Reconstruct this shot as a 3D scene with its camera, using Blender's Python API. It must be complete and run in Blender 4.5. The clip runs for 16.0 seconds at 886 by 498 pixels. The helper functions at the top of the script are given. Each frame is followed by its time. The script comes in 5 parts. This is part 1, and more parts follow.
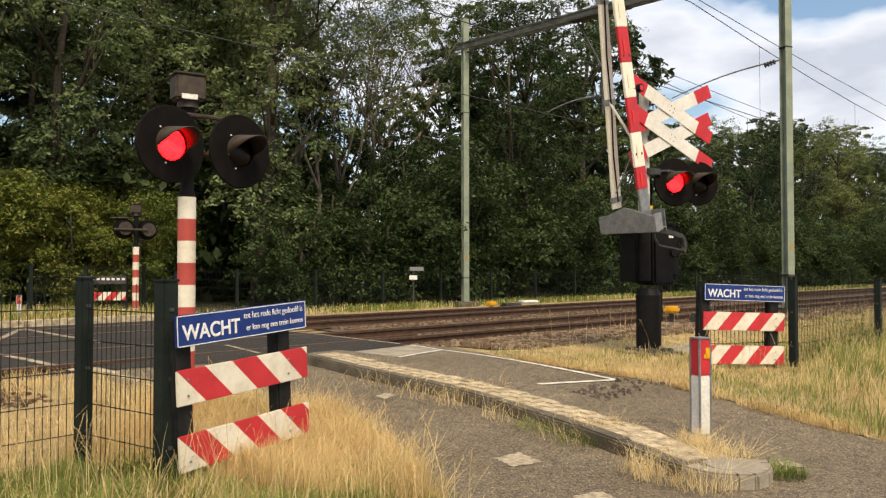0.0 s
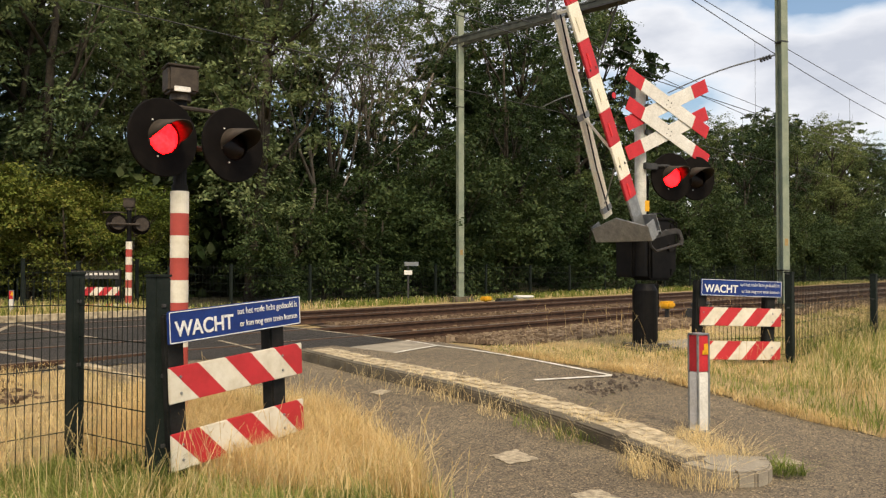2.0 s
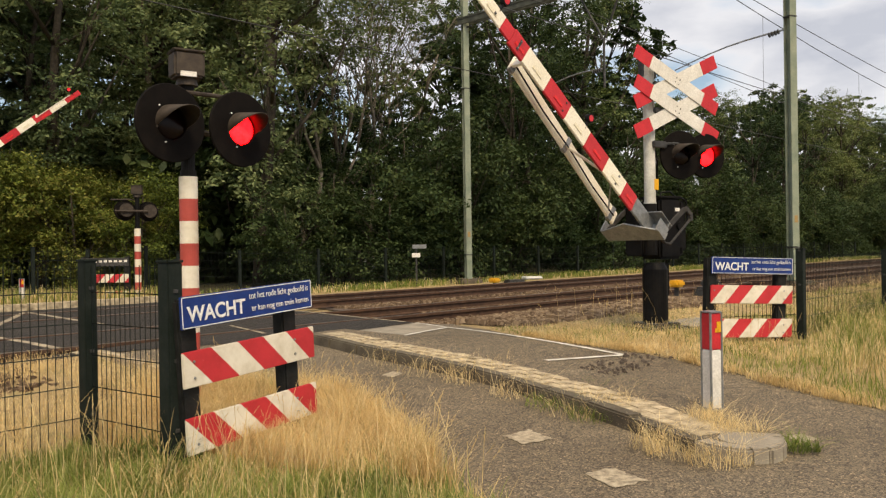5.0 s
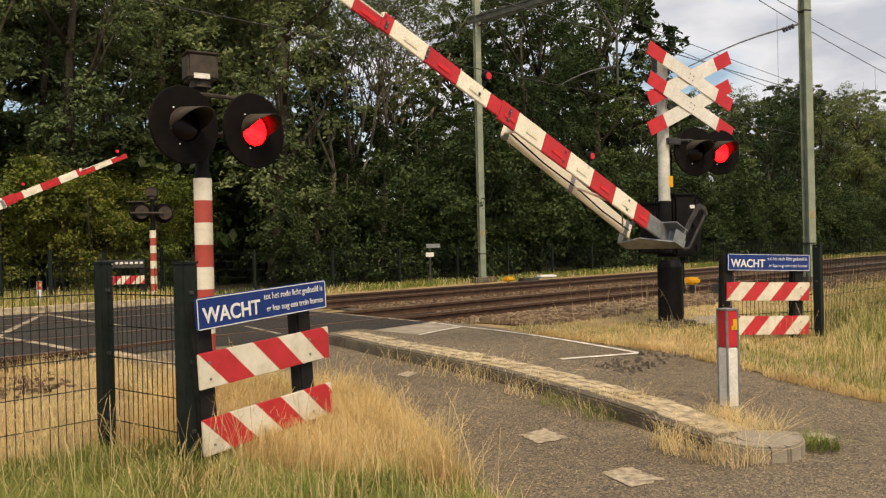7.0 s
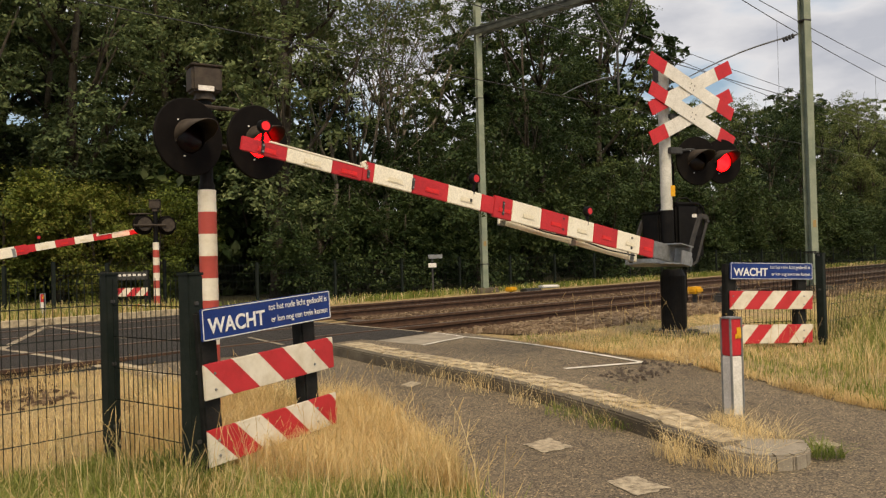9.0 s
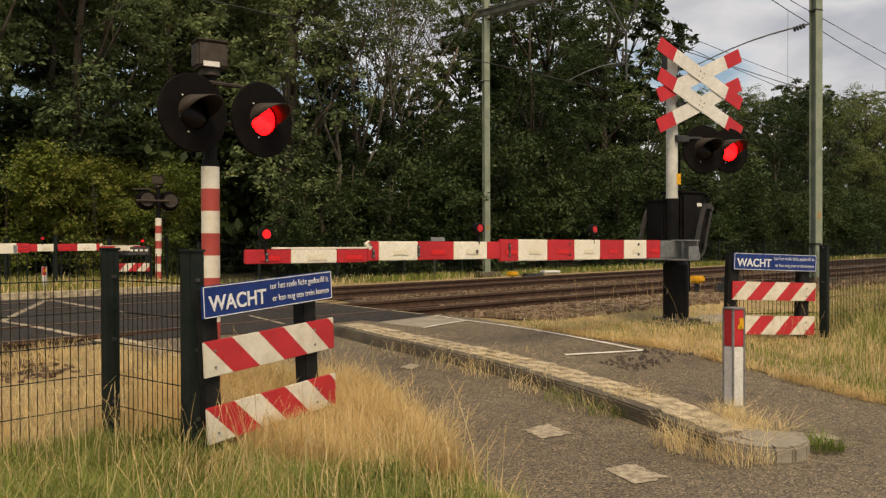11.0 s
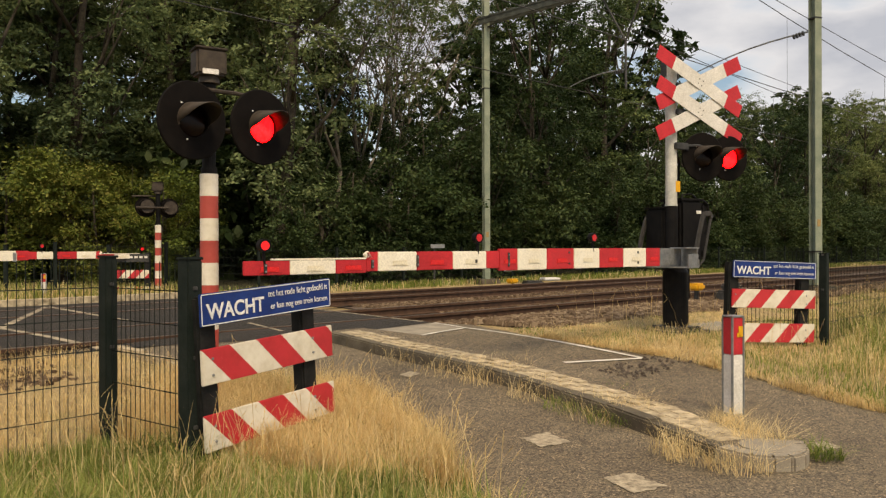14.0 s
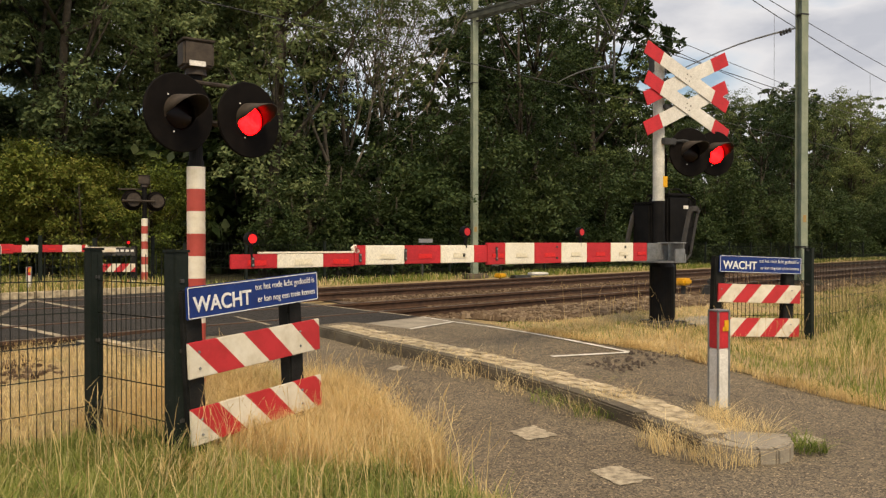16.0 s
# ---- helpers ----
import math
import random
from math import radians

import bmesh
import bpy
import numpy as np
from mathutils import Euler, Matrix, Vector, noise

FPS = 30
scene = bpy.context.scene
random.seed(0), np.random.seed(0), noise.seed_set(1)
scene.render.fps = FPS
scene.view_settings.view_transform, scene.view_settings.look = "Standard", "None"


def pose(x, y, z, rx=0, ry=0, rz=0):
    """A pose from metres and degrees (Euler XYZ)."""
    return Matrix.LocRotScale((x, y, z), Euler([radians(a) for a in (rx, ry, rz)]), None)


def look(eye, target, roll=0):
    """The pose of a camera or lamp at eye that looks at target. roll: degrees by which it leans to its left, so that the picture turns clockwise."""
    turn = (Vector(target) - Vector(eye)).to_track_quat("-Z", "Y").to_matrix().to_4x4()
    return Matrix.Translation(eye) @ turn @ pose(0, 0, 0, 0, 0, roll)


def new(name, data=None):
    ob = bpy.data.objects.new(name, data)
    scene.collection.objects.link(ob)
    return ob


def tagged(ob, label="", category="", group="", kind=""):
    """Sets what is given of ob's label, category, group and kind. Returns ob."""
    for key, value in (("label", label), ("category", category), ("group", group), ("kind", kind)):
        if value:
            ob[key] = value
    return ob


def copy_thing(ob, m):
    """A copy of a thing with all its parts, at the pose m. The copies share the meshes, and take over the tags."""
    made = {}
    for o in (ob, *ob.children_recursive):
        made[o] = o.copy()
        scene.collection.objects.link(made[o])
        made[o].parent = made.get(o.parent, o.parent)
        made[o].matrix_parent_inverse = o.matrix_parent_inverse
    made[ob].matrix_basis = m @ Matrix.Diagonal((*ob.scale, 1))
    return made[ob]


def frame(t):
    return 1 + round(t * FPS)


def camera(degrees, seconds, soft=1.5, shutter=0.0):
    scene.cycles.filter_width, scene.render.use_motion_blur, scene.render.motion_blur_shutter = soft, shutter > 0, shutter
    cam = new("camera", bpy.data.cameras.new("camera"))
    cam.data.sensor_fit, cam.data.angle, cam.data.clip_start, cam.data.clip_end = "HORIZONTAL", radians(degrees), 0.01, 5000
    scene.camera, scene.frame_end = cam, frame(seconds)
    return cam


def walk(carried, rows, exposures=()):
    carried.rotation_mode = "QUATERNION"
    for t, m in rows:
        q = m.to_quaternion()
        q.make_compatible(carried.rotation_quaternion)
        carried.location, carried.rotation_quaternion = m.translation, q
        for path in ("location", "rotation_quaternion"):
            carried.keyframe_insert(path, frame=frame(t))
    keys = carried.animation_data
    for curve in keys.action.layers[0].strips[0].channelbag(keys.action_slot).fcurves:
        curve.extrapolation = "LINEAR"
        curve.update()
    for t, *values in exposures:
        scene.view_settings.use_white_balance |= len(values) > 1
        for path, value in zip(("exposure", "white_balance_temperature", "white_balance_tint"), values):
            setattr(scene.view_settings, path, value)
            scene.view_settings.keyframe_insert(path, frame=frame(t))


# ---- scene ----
cam = camera(58.0, 16.0, 1.3)
PATH = [
    (0.0, pose(0.044, -0.108, 1.278, 91.55, 0.03, -0.54)),
    (0.5, pose(0.003, -0.071, 1.284, 91.81, 0.23, -0.56)),
    (1.0, pose(0.050, -0.058, 1.270, 91.43, 0.27, -0.53)),
    (1.5, pose(0.038, -0.046, 1.283, 91.11, 0.31, -0.69)),
    (2.0, pose(0.032, -0.043, 1.280, 91.19, -0.00, -0.94)),
    (2.5, pose(0.022, -0.036, 1.277, 90.99, -0.14, -0.89)),
    (3.0, pose(0.013, -0.013, 1.276, 90.53, 0.02, -0.91)),
    (5.5, pose(0.009, -0.025, 1.274, 89.86, 1.13, -0.17)),
    (6.0, pose(0.014, -0.013, 1.274, 89.70, 1.32, 0.18)),
    (6.5, pose(0.019, -0.001, 1.268, 89.53, 1.49, 0.30)),
    (7.0, pose(0.008, -0.019, 1.276, 89.89, 1.34, 0.55)),
    (7.5, pose(0.018, -0.002, 1.271, 90.49, 1.22, 0.62)),
    (8.0, pose(0.014, -0.023, 1.271, 90.65, 1.08, 0.35)),
    (8.5, pose(0.014, -0.035, 1.274, 90.99, 1.31, 0.59)),
    (9.0, pose(-0.004, -0.038, 1.270, 90.67, 1.63, 0.69)),
    (11.5, pose(-0.013, -0.002, 1.273, 89.38, -0.05, 0.76)),
    (12.0, pose(-0.012, -0.010, 1.276, 89.61, 0.18, 0.38)),
    (12.5, pose(-0.017, -0.012, 1.275, 89.74, 0.18, 0.65)),
    (13.0, pose(-0.016, 0.011, 1.267, 89.96, 0.12, 1.12)),
    (13.5, pose(-0.007, 0.006, 1.276, 90.08, 0.24, 1.09)),
    (14.0, pose(-0.002, 0.001, 1.277, 89.93, 0.17, 0.85)),
    (14.5, pose(0.008, -0.005, 1.271, 90.12, -0.18, 0.58)),
    (15.0, pose(0.007, 0.013, 1.274, 89.75, -0.29, 0.01)),
    (15.5, pose(0.006, 0.011, 1.270, 89.42, -0.07, -0.43)),
    (16.0, pose(0.000, -0.000, 1.270, 89.55, -0.00, 0.00)),
]
walk(cam, PATH, [(0.0, 0.54, 6400, 9), (3.0, 0.40, 6500, 9), (5.5, 0.34, 6650, 10), (7.0, 0.30, 6750, 10), (9.0, 0.16, 6750, 10), (12.0, 0.0, 6850, 10), (13.5, 0.16, 6850, 10), (16.0, 0.25, 6800, 10)])

# ---------- world and light ----------
world = bpy.data.worlds.new("world")
scene.world = world
world.use_nodes = True
wn, wl = world.node_tree.nodes, world.node_tree.links
wn.clear()
w_out = wn.new("ShaderNodeOutputWorld")
w_bg = wn.new("ShaderNodeBackground")
w_sky = wn.new("ShaderNodeTexSky")
w_sky.sky_type = "NISHITA"
w_sky.sun_disc = False
w_sky.sun_elevation = radians(55)
w_sky.sun_rotation = radians(164)
w_sky.air_density = 1.2
w_sky.dust_density = 1.5
w_gain = wn.new("ShaderNodeMix")
w_gain.data_type, w_gain.blend_type = "RGBA", "MULTIPLY"
w_gain.inputs[0].default_value = 1.0
w_gain.inputs[7].default_value = (0.105, 0.105, 0.105, 1)
wl.new(w_sky.outputs[0], w_gain.inputs[6])
w_co = wn.new("ShaderNodeTexCoord")
w_map = wn.new("ShaderNodeMapping")
w_map.inputs["Scale"].default_value = (1.0, 1.0, 2.6)
w_map.inputs["Location"].default_value = (0.15, 0.62, 0.4)
wl.new(w_co.outputs["Generated"], w_map.inputs[0])
w_noise = wn.new("ShaderNodeTexNoise")
w_noise.inputs["Scale"].default_value = 3.1
w_noise.inputs["Detail"].default_value = 7
w_noise.inputs["Roughness"].default_value = 0.52
wl.new(w_map.outputs[0], w_noise.inputs[0])
w_cover = wn.new("ShaderNodeValToRGB")
w_cover.color_ramp.elements[0].position, w_cover.color_ramp.elements[1].position = 0.42, 0.55
wl.new(w_noise.outputs[0], w_cover.inputs[0])
w_shade = wn.new("ShaderNodeValToRGB")
w_shade.color_ramp.elements[0].position, w_shade.color_ramp.elements[1].position = 0.46, 0.66
w_shade.color_ramp.elements[0].color = (0.83, 0.82, 0.83, 1)
w_shade.color_ramp.elements[1].color = (0.46, 0.48, 0.54, 1)
wl.new(w_noise.outputs[0], w_shade.inputs[0])
w_mix = wn.new("ShaderNodeMix")
w_mix.data_type = "RGBA"
wl.new(w_cover.outputs[0], w_mix.inputs[0])
wl.new(w_gain.outputs[2], w_mix.inputs[6])
wl.new(w_shade.outputs[0], w_mix.inputs[7])
wl.new(w_mix.outputs[2], w_bg.inputs[0])
w_bg.inputs[1].default_value = 1.0
wl.new(w_bg.outputs[0], w_out.inputs[0])

sun = new("sun", bpy.data.lights.new("sun", "SUN"))
sun.data.energy = 3.3
sun.data.angle = radians(26)
sun.data.color = (1.0, 0.815, 0.55)
sun.matrix_world = look((2.5, -9, 13.5), (0, 0, 0))


# ---------- materials ----------
def mat_base(name, rough=0.7, metal=0.0):
    m = bpy.data.materials.new(name)
    m.use_nodes = True
    nt = m.node_tree
    b = nt.nodes["Principled BSDF"]
    b.inputs["Roughness"].default_value = rough
    b.inputs["Metallic"].default_value = metal
    return m, nt, b


def noise_node(nt, scale, detail=4, rough=0.55, coord="Object"):
    co = nt.nodes.new("ShaderNodeTexCoord")
    n = nt.nodes.new("ShaderNodeTexNoise")
    n.inputs["Scale"].default_value = scale
    n.inputs["Detail"].default_value = detail
    n.inputs["Roughness"].default_value = rough
    nt.links.new(co.outputs[coord], n.inputs["Vector"])
    return n


def ramp(nt, src, stops):
    r = nt.nodes.new("ShaderNodeValToRGB")
    e = r.color_ramp.elements
    while len(e) < len(stops):
        e.new(0.5)
    for k, (p, c) in enumerate(stops):
        e[k].position = p
        e[k].color = (*c, 1)
    nt.links.new(src, r.inputs[0])
    return r


def mixc(nt, fac, a, b, mode="MIX"):
    m = nt.nodes.new("ShaderNodeMix")
    m.data_type, m.blend_type = "RGBA", mode
    for sock, v in ((m.inputs[0], fac), (m.inputs[6], a), (m.inputs[7], b)):
        if isinstance(v, (int, float)):
            sock.default_value = v
        elif isinstance(v, tuple):
            sock.default_value = (*v, 1)
        else:
            nt.links.new(v, sock)
    return m.outputs[2]


def bump(nt, b, src, strength, dist):
    n = nt.nodes.new("ShaderNodeBump")
    n.inputs["Strength"].default_value = strength
    n.inputs["Distance"].default_value = dist
    nt.links.new(src, n.inputs["Height"])
    nt.links.new(n.outputs[0], b.inputs["Normal"])


def worn(name, c1, c2, scale=6, rough=0.6, metal=0.0, fine=90, bump_d=0.002, bump_s=0.3, lo=0.35, hi=0.7, laid=False):
    """Two tones mixed by broad stains, with fine grain on top."""
    m, nt, b = mat_base(name, rough, metal)
    b.inputs["Specular IOR Level"].default_value = 0.3 if max(c2) > 0.03 else 0.12
    big = noise_node(nt, scale, 6, 0.62)
    small = noise_node(nt, fine, 3, 0.6)
    if laid:
        place = nt.nodes.new("ShaderNodeNewGeometry")
        for n_ in (big, small):
            nt.links.new(place.outputs["Position"], n_.inputs["Vector"])
    col = ramp(nt, big.outputs[0], [(lo, c1), (hi, c2)]).outputs[0]
    g = ramp(nt, small.outputs[0], [(0.3, (0.78, 0.78, 0.78)), (0.7, (1.12, 1.12, 1.12))]).outputs[0]
    nt.links.new(mixc(nt, 1.0, col, g, "MULTIPLY"), b.inputs["Base Color"])
    bump(nt, b, small.outputs[0], bump_s, bump_d)
    return m


def asphalt(name, dark, light, fine=160):
    m, nt, b = mat_base(name, 0.9)
    big = noise_node(nt, 0.8, 7, 0.65)
    mid = noise_node(nt, 9, 5, 0.6)
    co = nt.nodes.new("ShaderNodeTexCoord")
    v = nt.nodes.new("ShaderNodeTexVoronoi")
    v.inputs["Scale"].default_value = fine
    nt.links.new(co.outputs["Object"], v.inputs["Vector"])
    col = ramp(nt, big.outputs[0], [(0.3, dark), (0.7, light)]).outputs[0]
    col = mixc(nt, 1.0, col, ramp(nt, mid.outputs[0], [(0.3, (0.8, 0.8, 0.8)), (0.72, (1.2, 1.17, 1.12))]).outputs[0], "MULTIPLY")
    grains = ramp(nt, v.outputs["Color"], [(0.12, (0.30, 0.29, 0.28)), (0.5, (0.86, 0.85, 0.84)), (0.82, (1.5, 1.45, 1.36)), (0.95, (2.9, 2.75, 2.5))]).outputs[0]
    col = mixc(nt, 1.0, col, grains, "MULTIPLY")
    vc = nt.nodes.new("ShaderNodeTexVoronoi")
    vc.feature = "DISTANCE_TO_EDGE"
    vc.inputs["Scale"].default_value = 0.55
    warp = noise_node(nt, 2.5, 4, 0.6)
    nt.links.new(mixc(nt, 0.25, co.outputs["Object"], warp.outputs["Color"], "ADD"), vc.inputs["Vector"])
    cr = ramp(nt, vc.outputs["Distance"], [(0.0, (0.5, 0.48, 0.45)), (0.006, (1, 1, 1))]).outputs[0]
    col = mixc(nt, 0.6, col, cr, "MULTIPLY")
    nt.links.new(col, b.inputs["Base Color"])
    bump(nt, b, v.outputs["Distance"], 1.0, 0.009)
    return m


def soil(name, stops, scale=3.0, fine=60):
    m, nt, b = mat_base(name, 0.95)
    big = noise_node(nt, scale, 8, 0.68)
    small = noise_node(nt, fine, 4, 0.65)
    col = ramp(nt, big.outputs[0], stops).outputs[0]
    col = mixc(nt, 1.0, col, ramp(nt, small.outputs[0], [(0.3, (0.6, 0.6, 0.6)), (0.7, (1.3, 1.3, 1.3))]).outputs[0], "MULTIPLY")
    nt.links.new(col, b.inputs["Base Color"])
    bump(nt, b, small.outputs[0], 0.8, 0.02)
    return m


def foliage(name, cols, trans=0.25, rough=0.55):
    """Leaves or blades: tone differs leaf by leaf and plant by plant."""
    m, nt, b = mat_base(name, rough)
    b.inputs["Specular IOR Level"].default_value = 0.15
    geo = nt.nodes.new("ShaderNodeNewGeometry")
    inf = nt.nodes.new("ShaderNodeObjectInfo")
    add = nt.nodes.new("ShaderNodeMath")
    add.operation = "MULTIPLY_ADD"
    add.inputs[1].default_value = 0.62
    nt.links.new(geo.outputs["Random Per Island"], add.inputs[0])
    sub = nt.nodes.new("ShaderNodeMath")
    sub.operation = "MULTIPLY"
    sub.inputs[1].default_value = 0.38
    nt.links.new(inf.outputs["Random"], sub.inputs[0])
    nt.links.new(sub.outputs[0], add.inputs[2])
    n = len(cols)
    r = ramp(nt, add.outputs[0], [(k / (n - 1), c) for k, c in enumerate(cols)])
    nt.links.new(r.outputs[0], b.inputs["Base Color"])
    tr = nt.nodes.new("ShaderNodeBsdfTranslucent")
    nt.links.new(r.outputs[0], tr.inputs[0])
    mx = nt.nodes.new("ShaderNodeMixShader")
    mx.inputs[0].default_value = trans
    nt.links.new(b.outputs[0], mx.inputs[1])
    nt.links.new(tr.outputs[0], mx.inputs[2])
    nt.links.new(mx.outputs[0], nt.nodes["Material Output"].inputs[0])
    return m


def striped(name, a, bb, period, offset, c1, c2, rough=0.5, duty=0.5):
    """Painted stripes across the direction a*x + bb*z of the part's own space, scuffed."""
    m, nt, b = mat_base(name, rough)
    co = nt.nodes.new("ShaderNodeTexCoord")
    sep = nt.nodes.new("ShaderNodeSeparateXYZ")
    nt.links.new(co.outputs["Object"], sep.inputs[0])

    def calc(op, x, y):
        n = nt.nodes.new("ShaderNodeMath")
        n.operation = op
        for s, v in zip(n.inputs, (x, y)):
            if isinstance(v, (int, float)):
                s.default_value = v
            else:
                nt.links.new(v, s)
        return n.outputs[0]
    d = calc("ADD", calc("MULTIPLY", sep.outputs[0], a), calc("MULTIPLY", sep.outputs[2], bb))
    fr = calc("FRACT", calc("ADD", calc("DIVIDE", d, period), offset), 0)
    on = calc("LESS_THAN", fr, duty)
    col = mixc(nt, on, c2, c1)
    dirt = noise_node(nt, 5, 8, 0.7)
    col = mixc(nt, 1.0, col, ramp(nt, dirt.outputs[0], [(0.3, (0.72, 0.68, 0.6)), (0.6, (1.0, 1.0, 1.0))]).outputs[0], "MULTIPLY")
    scr = noise_node(nt, 40, 6, 0.8)
    col = mixc(nt, ramp(nt, scr.outputs[0], [(0.68, (0, 0, 0)), (0.76, (1, 1, 1))]).outputs[0], col, (0.5, 0.42, 0.36))
    nt.links.new(col, b.inputs["Base Color"])
    return m


def glow(name, color, strength):
    m, nt, b = mat_base(name, 0.3)
    b.inputs["Base Color"].default_value = (color[0] * 0.3, color[1] * 0.3, color[2] * 0.3, 1)
    b.inputs["Emission Color"].default_value = (*color, 1)
    co = nt.nodes.new("ShaderNodeTexCoord")
    v = nt.nodes.new("ShaderNodeTexVoronoi")
    v.inputs["Scale"].default_value = 42
    nt.links.new(co.outputs["Object"], v.inputs["Vector"])
    r = ramp(nt, v.outputs["Distance"], [(0.0, (1, 1, 1)), (0.75, (0.55, 0.55, 0.55))])
    mul = nt.nodes.new("ShaderNodeMath")
    mul.operation = "MULTIPLY"
    mul.inputs[1].default_value = strength
    nt.links.new(r.outputs[0], mul.inputs[0])
    nt.links.new(mul.outputs[0], b.inputs["Emission Strength"])
    return m


RED, WHITE = (0.50, 0.025, 0.035), (0.72, 0.68, 0.58)
M_red = worn("red_paint", (0.42, 0.022, 0.03), (0.56, 0.03, 0.04), 4, 0.45)
M_white = worn("white_paint", (0.60, 0.58, 0.53), (0.76, 0.74, 0.70), 5, 0.5)
M_cream = worn("cream_boom_paint", (0.76, 0.71, 0.58), (0.87, 0.83, 0.71), 3, 0.5)
M_mastwhite = worn("white_post_paint", (0.42, 0.42, 0.38), (0.66, 0.65, 0.6), 7, 0.55)
M_black = worn("black_paint", (0.004, 0.004, 0.0045), (0.011, 0.010, 0.0095), 9, 0.55)
M_board = worn("black_lamp_board", (0.003, 0.0022, 0.002), (0.008, 0.006, 0.005), 9, 0.8)
# Inside of the hoods: darker than outside, the shade in there put into the colour.
M_hoodin = worn("shaded_hood_lining", (0.016, 0.014, 0.013), (0.026, 0.023, 0.021), 14, 0.5)
M_hood = worn("weathered_hood", (0.030, 0.023, 0.018), (0.062, 0.048, 0.036), 14, 0.65)
M_grey = worn("galvanised_steel", (0.22, 0.23, 0.24), (0.36, 0.37, 0.37), 12, 0.45, 0.6)
M_dgrey = worn("dark_steel", (0.045, 0.045, 0.045), (0.09, 0.088, 0.085), 10, 0.5, 0.4)
M_darkarm = worn("dark_weathered_arm", (0.02, 0.02, 0.02), (0.055, 0.05, 0.045), 10, 0.6)
M_fence = worn("dark_green_fence_paint", (0.008, 0.013, 0.011), (0.020, 0.025, 0.022), 9, 0.6)
M_boardpost = worn("black_plastic_post", (0.01, 0.011, 0.011), (0.028, 0.028, 0.027), 6, 0.6)
M_mast = worn("green_grey_mast", (0.17, 0.21, 0.16), (0.30, 0.33, 0.25), 2.2, 0.6, fine=40)
M_beam = worn("weathered_beam", (0.05, 0.055, 0.05), (0.11, 0.12, 0.10), 3, 0.7)
M_rust = worn("rusty_mast_foot", (0.30, 0.18, 0.06), (0.40, 0.30, 0.14), 6, 0.8)
M_rail = worn("rusty_rail_web", (0.05, 0.028, 0.018), (0.10, 0.055, 0.034), 8, 0.8)
M_railtop = worn("polished_rail_head", (0.16, 0.13, 0.11), (0.28, 0.24, 0.21), 10, 0.35, 0.7)
M_sleeper = worn("sleeper", (0.06, 0.045, 0.035), (0.13, 0.105, 0.085), 5, 0.9)
M_blue = worn("blue_sign", (0.008, 0.028, 0.16), (0.014, 0.045, 0.22), 7, 0.4)
M_letter = worn("white_letters", (0.7, 0.7, 0.7), (0.82, 0.82, 0.82), 20, 0.5)
M_yellow = worn("yellow_plastic", (0.62, 0.30, 0.01), (0.75, 0.42, 0.02), 9, 0.5)
M_kerb = worn("kerb_concrete", (0.07, 0.058, 0.042), (0.17, 0.145, 0.105), 4, 0.95, bump_d=0.006, bump_s=0.7, laid=True)
M_paver = worn("pale_worn_paving", (0.17, 0.135, 0.085), (0.60, 0.50, 0.34), 11, 0.95, bump_d=0.006, bump_s=0.8, laid=True, lo=0.3, hi=0.68)
M_slab = worn("pale_concrete_slab", (0.22, 0.19, 0.15), (0.36, 0.32, 0.25), 4, 0.95)
M_line = worn("road_line_paint", (0.30, 0.27, 0.22), (0.66, 0.62, 0.55), 9, 0.8, lo=0.3, hi=0.55)
M_oldline = worn("old_road_line_paint", (0.06, 0.05, 0.04), (0.38, 0.32, 0.23), 7, 0.85, lo=0.30, hi=0.58)
M_patch = worn("pale_worn_patch", (0.17, 0.14, 0.098), (0.46, 0.39, 0.28), 22, 0.95, fine=130, bump_d=0.006, bump_s=0.8, lo=0.32, hi=0.62)
M_path = asphalt("path_asphalt", (0.130, 0.104, 0.071), (0.200, 0.166, 0.117), 105)
M_path2 = asphalt("old_path_asphalt", (0.075, 0.06, 0.046), (0.125, 0.102, 0.08), 120)
M_road = asphalt("road_asphalt", (0.021, 0.0175, 0.0155), (0.040, 0.034, 0.029), 120)
M_ground = soil("dry_ground", [(0.3, (0.17, 0.12, 0.055)), (0.5, (0.36, 0.26, 0.12)), (0.68, (0.22, 0.18, 0.07))])
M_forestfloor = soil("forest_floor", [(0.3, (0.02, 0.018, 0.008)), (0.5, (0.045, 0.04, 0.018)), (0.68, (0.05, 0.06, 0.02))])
M_stone = foliage("ballast_stone", [(0.045, 0.028, 0.018), (0.11, 0.075, 0.048), (0.20, 0.145, 0.095), (0.38, 0.30, 0.21)], 0.02, 0.95)
M_bed = soil("ballast_bed", [(0.3, (0.045, 0.03, 0.022)), (0.5, (0.11, 0.078, 0.056)), (0.7, (0.16, 0.12, 0.09))], 6, 30)
M_bark = worn("bark", (0.03, 0.024, 0.018), (0.10, 0.085, 0.065), 4, 0.95, fine=30, bump_d=0.02, bump_s=0.8)
M_barkpale = worn("pale_bark", (0.10, 0.085, 0.065), (0.22, 0.19, 0.15), 4, 0.95, fine=30, bump_d=0.01, bump_s=0.8)
M_leaf = foliage("leaves_dark", [(0.013, 0.026, 0.010), (0.030, 0.052, 0.018), (0.055, 0.082, 0.027), (0.095, 0.115, 0.042)])
M_leaf2 = foliage("leaves_olive", [(0.034, 0.056, 0.022), (0.074, 0.108, 0.036), (0.14, 0.172, 0.056), (0.21, 0.225, 0.086)])
